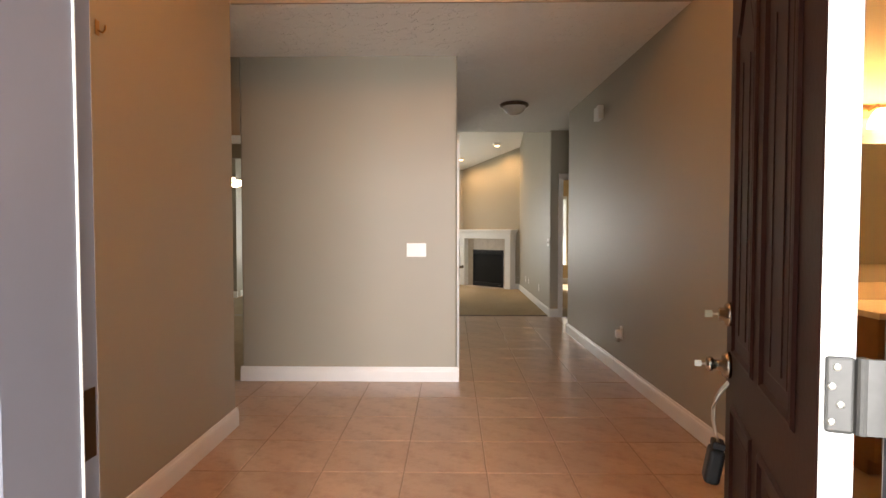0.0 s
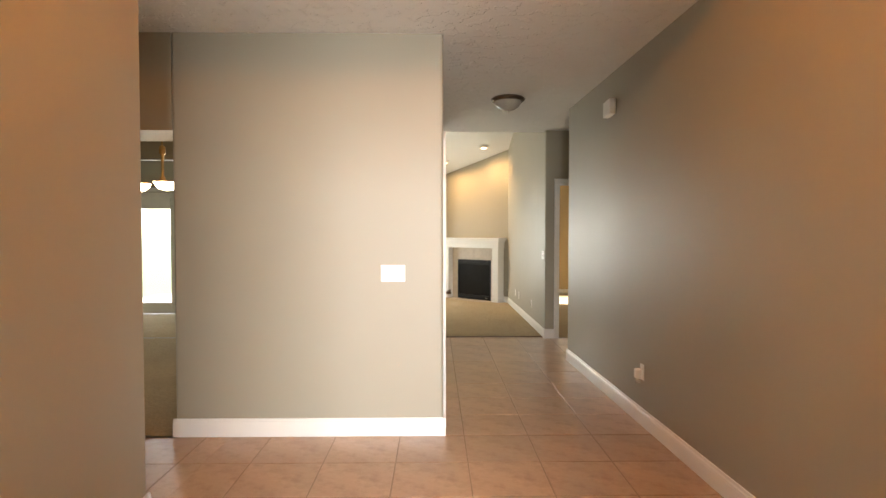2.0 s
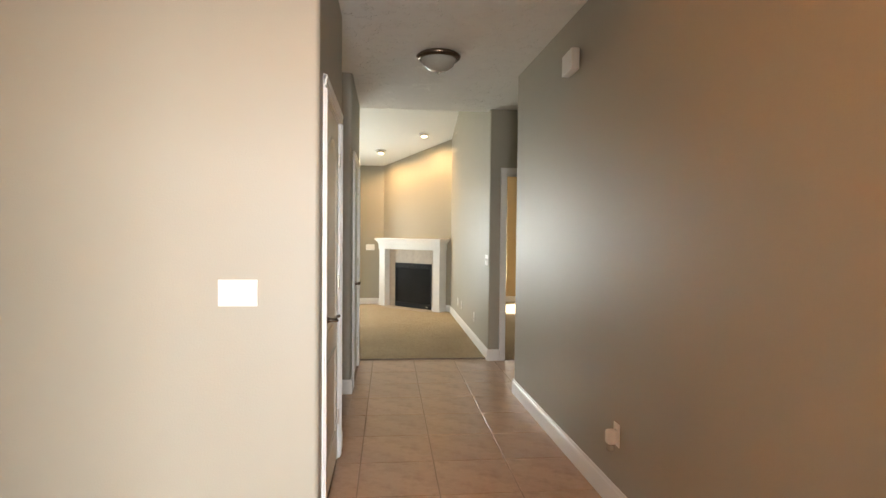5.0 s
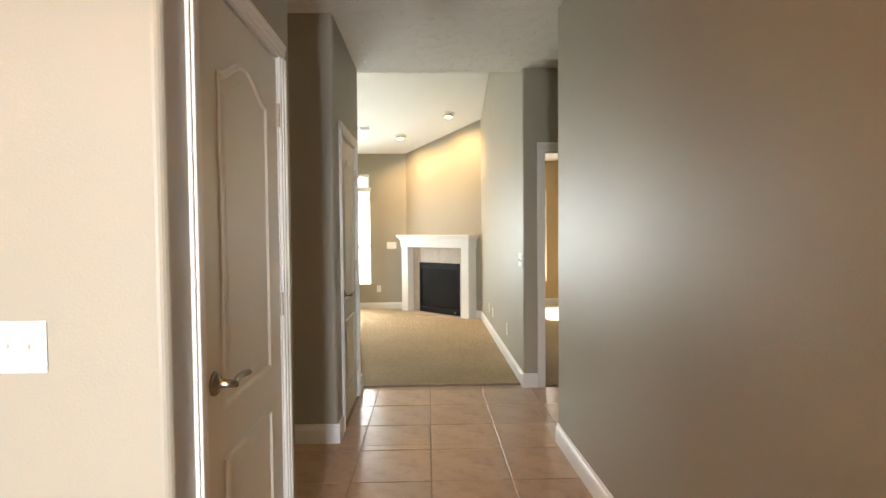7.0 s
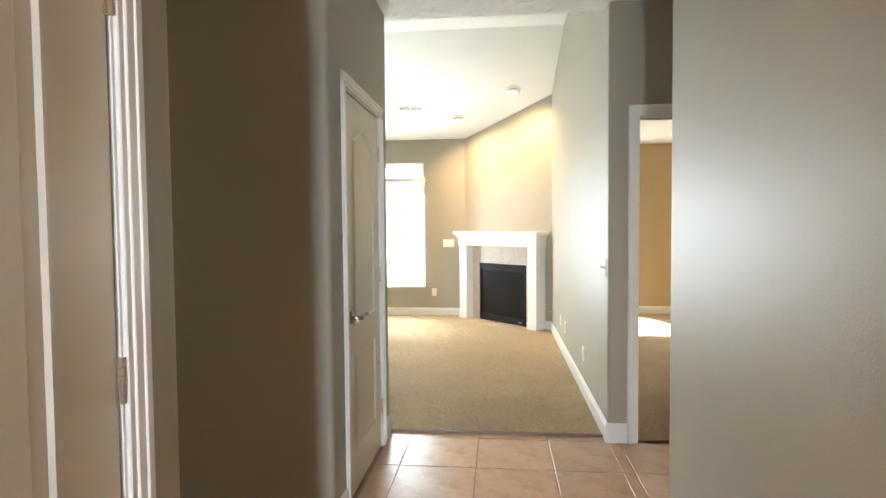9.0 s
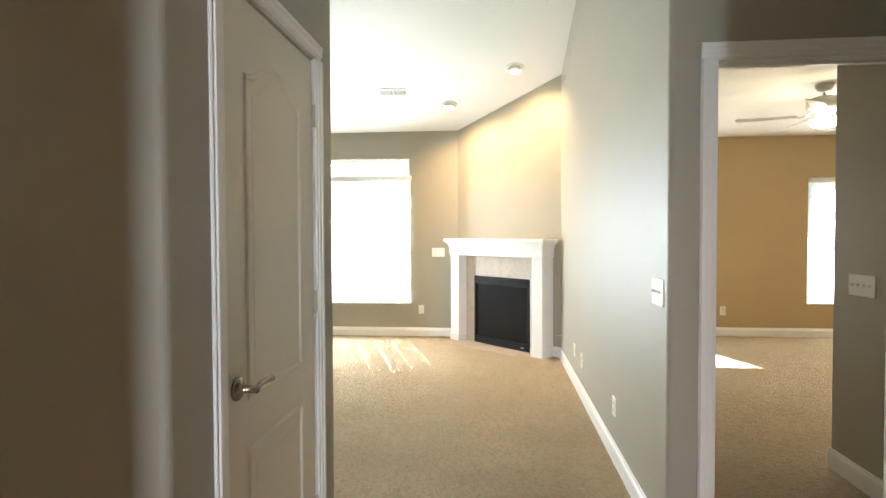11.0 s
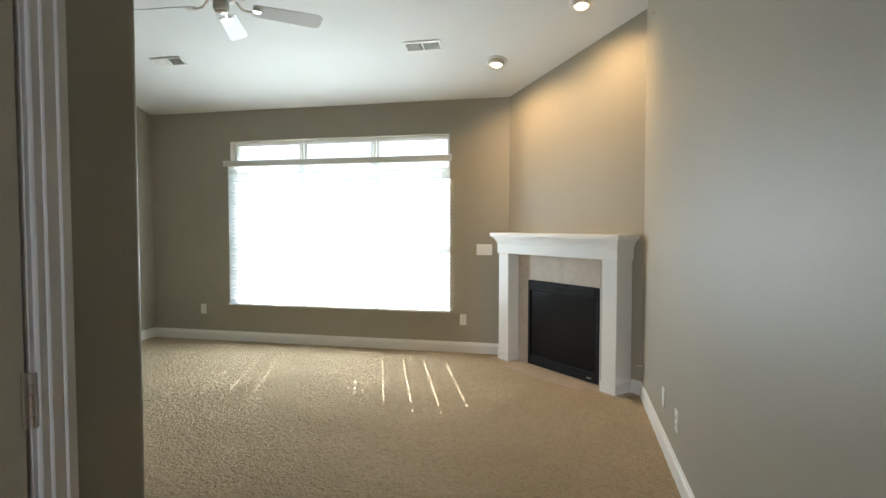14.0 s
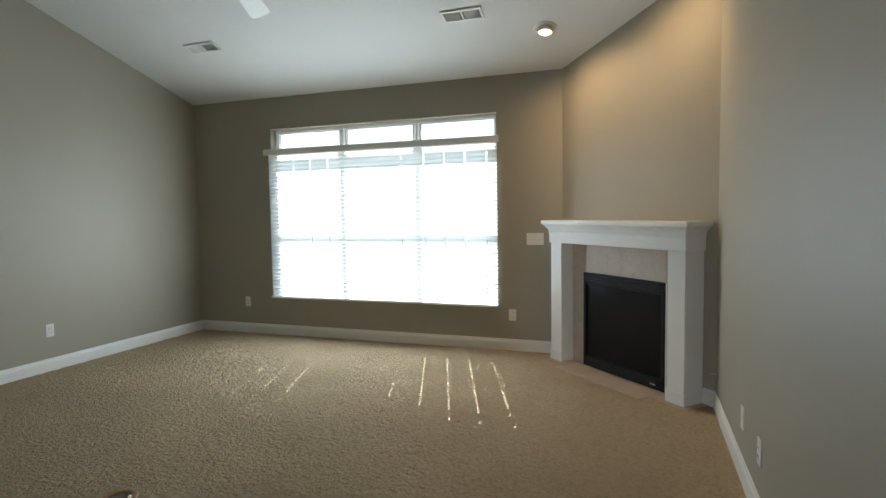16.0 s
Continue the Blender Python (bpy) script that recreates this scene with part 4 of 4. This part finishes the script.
downlight(1.52, 12.05, (1.70, 12.30, 1.4))


def vent(x, y, w, d, tilts, label):
    v = thing("ceiling_vent", Matrix.Translation((x, y, ceil_at(y))) @ TILT, label, "ceiling vent", "ceiling vents of the living room")
    bm = bmesh.new()
    for a, b, c, e in ((-w, w, -d, -d + 0.025), (-w, w, d - 0.025, d), (-w, -w + 0.025, -d + 0.025, d - 0.025), (w - 0.025, w, -d + 0.025, d - 0.025), (-0.008, 0.008, -d + 0.025, d - 0.025)):
        box(bm, a, b, c, e, -0.012, -0.001, bevel=0.003, seg=1)
    part("frame", bm, PLASTIC, v)
    # flat grey sheet stands in for the shaded duct opening behind the slats
    part("backing", B(-w + 0.02, w - 0.02, -d + 0.02, d - 0.02, -0.003, -0.001), VENT_BACK, v)
    n = 9
    for i in range(n):
        yy = -d + 0.030 + (2 * d - 0.060) * i / (n - 1)
        for s, tilt in ((-1, tilts[0]), (1, tilts[1])):
            o = part("slat", B(-w / 2 + 0.018, w / 2 - 0.018, -0.0078, 0.0078, -0.0006, 0.0006), PLASTIC, v)
            o.matrix_basis = pose(s * w / 2, yy, -0.008, tilt, 0, 0)
    return v


vent(0.160, 12.43, 0.170, 0.075, (76, 76), "white metal ceiling vent with two louvred halves")
vent(-2.41, 12.38, 0.170, 0.075, (8, 45), "white metal ceiling vent with two louvred halves")


def fan(m, drop, lit, turn, label):
    f = thing("ceiling_fan", m, label, "ceiling fan")
    part("canopy", lathe(bmesh.new(), ((0.070, 0), (0.068, -0.020), (0.050, -0.050), (0.020, -0.062)), 28), WHITE_FAN, f, "", True)
    part("downrod", tube(bmesh.new(), ((0, 0, -0.05), (0, 0, -drop)), 0.012, 12), WHITE_FAN, f)
    z = -drop
    part("motor_housing", lathe(bmesh.new(), ((0.030, z + 0.02), (0.090, z), (0.125, z - 0.030), (0.128, z - 0.075), (0.100, z - 0.105), (0.060, z - 0.115)), 36), WHITE_FAN, f, "", True)
    part("switch_cup", lathe(bmesh.new(), ((0.050, z - 0.112), (0.052, z - 0.170), (0.040, z - 0.180)), 28), WHITE_FAN, f, "", True)
    for k in range(5):
        a = radians(turn + 72 * k)
        bm = tube(bmesh.new(), ((0.085, 0, z - 0.098), (0.13, 0, z - 0.150), (0.17, 0.0, z - 0.158), (0.205, 0, z - 0.150)), 0.009, 8)
        box(bm, 0.19, 0.25, -0.035, 0.035, z - 0.154, z - 0.148, bevel=0.002, seg=1)
        arm = part("blade_iron", bm, NICKEL, f, "grey metal blade bracket")
        arm.matrix_basis = Matrix.Rotation(a, 4, "Z")
        bm = bmesh.new()
        pts = [(0.205, -0.055), (0.62, -0.068), (0.645, -0.060), (0.66, -0.040), (0.66, 0.040), (0.645, 0.060), (0.62, 0.068), (0.205, 0.055), (0.195, 0.035), (0.195, -0.035)]
        lo = [bm.verts.new((p[0], p[1], -0.003)) for p in pts]
        hi = [bm.verts.new((p[0], p[1], 0.003)) for p in pts]
        bm.faces.new(lo[::-1]), bm.faces.new(hi)
        for i in range(len(pts)):
            bm.faces.new((lo[i], lo[(i + 1) % len(pts)], hi[(i + 1) % len(pts)], hi[i]))
        bl = part("blade", bm, WHITE_FAN, f, "white fan blade")
        bl.matrix_basis = Matrix.Rotation(a, 4, "Z") @ pose(0, 0, z - 0.143, -20, 0, 0)
    if lit:
        part("light_bowl", lathe(bmesh.new(), ((0.055, z - 0.178), (0.104, z - 0.186), (0.108, z - 0.200), (0.092, z - 0.226), (0.052, z - 0.244), (0.010, z - 0.249)), 32), LIT, f, "glowing glass bowl", True)
        part("pull_chain", tube(bmesh.new(), ((0.11, 0, z - 0.17), (0.11, 0, z - 0.52)), 0.0015, 5), BRASS, f)
    else:
        part("bottom_cap", lathe(bmesh.new(), ((0.040, z - 0.179), (0.036, z - 0.192), (0.012, z - 0.198)), 24), NICKEL, f, "", True)
        for s in (-1, 1):
            part("pull_chain", tube(bmesh.new(), ((0.04 * s, 0.02, z - 0.17), (0.045 * s, 0.02, z - 0.23)), 0.0018, 5), NICKEL, f)
    return f


fan(Matrix.Translation((-0.775, 10.84, RIDGE_Z)), 0.50, False, 112.8, "white five-blade ceiling fan on a downrod")
fan(Matrix.Translation((4.06, 11.12, 2.585)), 0.11, True, 20, "white five-blade ceiling fan with a lit glass bowl")

# ---- dining chandelier ----
ch = thing("chandelier", pose(-2.1, 6.7, HALL_Z), "brass chandelier with three lit white glass bowls", "chandelier")
part("canopy", lathe(bmesh.new(), ((0.065, 0), (0.060, -0.02), (0.020, -0.035)), 24), BRASS, ch, "", True)
part("chain", tube(bmesh.new(), ((0, 0, -0.03), (0, 0, -0.50)), 0.006, 8), BRASS, ch)
part("body", lathe(bmesh.new(), ((0.008, -0.48), (0.028, -0.50), (0.030, -0.56), (0.014, -0.58), (0.013, -0.78), (0.030, -0.81), (0.034, -0.85), (0.012, -0.88)), 20), BRASS, ch, "", True)
for k in range(3):
    a = radians(185 + 120 * k)
    c, s = math.cos(a), math.sin(a)
    arm = part("arm", tube(bmesh.new(), [(c * r, s * r, z) for r, z in ((0.02, -0.82), (0.08, -0.88), (0.15, -0.87), (0.21, -0.85))], 0.007, 8), BRASS, ch, "curved brass arm", True)
    bm = lathe(bmesh.new(), ((0.118, -0.855), (0.112, -0.872), (0.095, -0.900), (0.065, -0.925), (0.020, -0.938)), 28)
    bmesh.ops.translate(bm, verts=bm.verts, vec=(c * 0.23, s * 0.23, 0))
    part("bowl", bm, LIT, ch, "glowing white glass bowl", True)
    bm = lathe(bmesh.new(), ((0.119, -0.850), (0.122, -0.855), (0.119, -0.862)), 28)
    bmesh.ops.translate(bm, verts=bm.verts, vec=(c * 0.23, s * 0.23, 0))
    part("rim", bm, BRASS, ch, "", True)

# ---- powder room seen behind the front door ----
van = thing("vanity_cabinet", pose(2.75, 3.69, 0), "brown wooden vanity cabinet", "vanity")
part("body", B(0, 1.0, -0.53, 0, 0.09, 0.83, bevel=0.003), WOOD, van)
for i in range(2):
    part("door", B(0.03 + 0.48 * i, 0.49 + 0.48 * i, -0.55, -0.531, 0.13, 0.79, bevel=0.004), WOOD, van)
part("toe_kick", B(0.02, 0.98, -0.46, -0.01, 0.0, 0.09), WOOD, van)
top = thing("bathroom_counter", pose(2.73, 3.69, 0.832), "cream vanity counter with a backsplash", "counter")
part("slab", B(0, 1.04, -0.56, 0, 0, 0.035, bevel=0.006), COUNTER, top)
part("backsplash", B(0, 1.04, -0.02, 0, 0.035, 0.14, bevel=0.004), COUNTER, top)
mir = thing("wall_mirror", pose(3.25, 3.698, 1.08), "plain rectangular mirror over the vanity", "mirror")
part("glass", B(-0.42, 0.42, -0.006, 0, 0, 0.72), MIRROR, mir)
vl = thing("vanity_light", pose(3.25, 3.698, 1.95), "brass vanity light bar with lit glass shades", "wall light")
part("bar", B(-0.30, 0.30, -0.03, 0, 0, 0.08, bevel=0.006), BRASS, vl)
for x in (-0.2, 0.0, 0.2):
    part("arm", tube(bmesh.new(), ((x, -0.03, 0.04), (x, -0.10, 0.06), (x, -0.13, 0.02)), 0.008, 8), BRASS, vl)
    bm = lathe(bmesh.new(), ((0.025, 0.03), (0.050, 0.0), (0.066, -0.045), (0.070, -0.075), (0.020, -0.078)), 24)
    bmesh.ops.translate(bm, verts=bm.verts, vec=(x, -0.13, 0))
    part("shade", bm, LIT, vl, "glowing bell glass shade", True)

# ---- floor tiles ----
def tiles():
    pitch, gap = 0.4385, 0.007
    size = pitch - gap
    shapes = {}
    regions = ((-0.83, XR + 0.11, 1.12, 4.98), (XL, XR + 0.04, 4.98, 7.24), (XL, XR, 7.24, 8.57), (-0.87, XL, 6.12, 7.30), (XR, 3.30, 7.24, 8.475), (-2.4, -0.83, 3.89, 4.97), (XR + 0.11, 3.0, 1.12, 2.77))
    ox, oy = 0.768, 7.16
    for i in range(-8, 7):
        for j in range(-15, 4):
            x0, y0 = ox + i * pitch + gap / 2, oy + j * pitch + gap / 2
            for rx0, rx1, ry0, ry1 in regions:
                a, b, c, d = max(x0, rx0), min(x0 + size, rx1), max(y0, ry0), min(y0 + size, ry1)
                if b - a < 0.012 or d - c < 0.012:
                    continue
                key = (round(b - a, 3), round(d - c, 3))
                if key not in shapes:
                    bm = B(0, b - a, 0, d - c, -0.004, 0.0, bevel=0.0016, seg=1)
                    me = bpy.data.meshes.new("tile")
                    bm.to_mesh(me), bm.free()
                    me.materials.append(TILE)
                    shapes[key] = me
                o = new("tile", shapes[key])
                o.parent = floor
                h = random.Random(i * 100 + j)
                o.location = (a, c, h.uniform(-0.0006, 0.0006))


tiles()
# added dark strip in place of the shaded gap at the carpet edge
tagged(finish("carpet_edge_gap", B(XL - 0.01, XH - 0.002, 8.552, 8.572, -0.003, 0.016, bevel=0.004), EDGE_GAP), "dark strip standing for the shaded gap between tile and carpet", "trim", kind="structure")
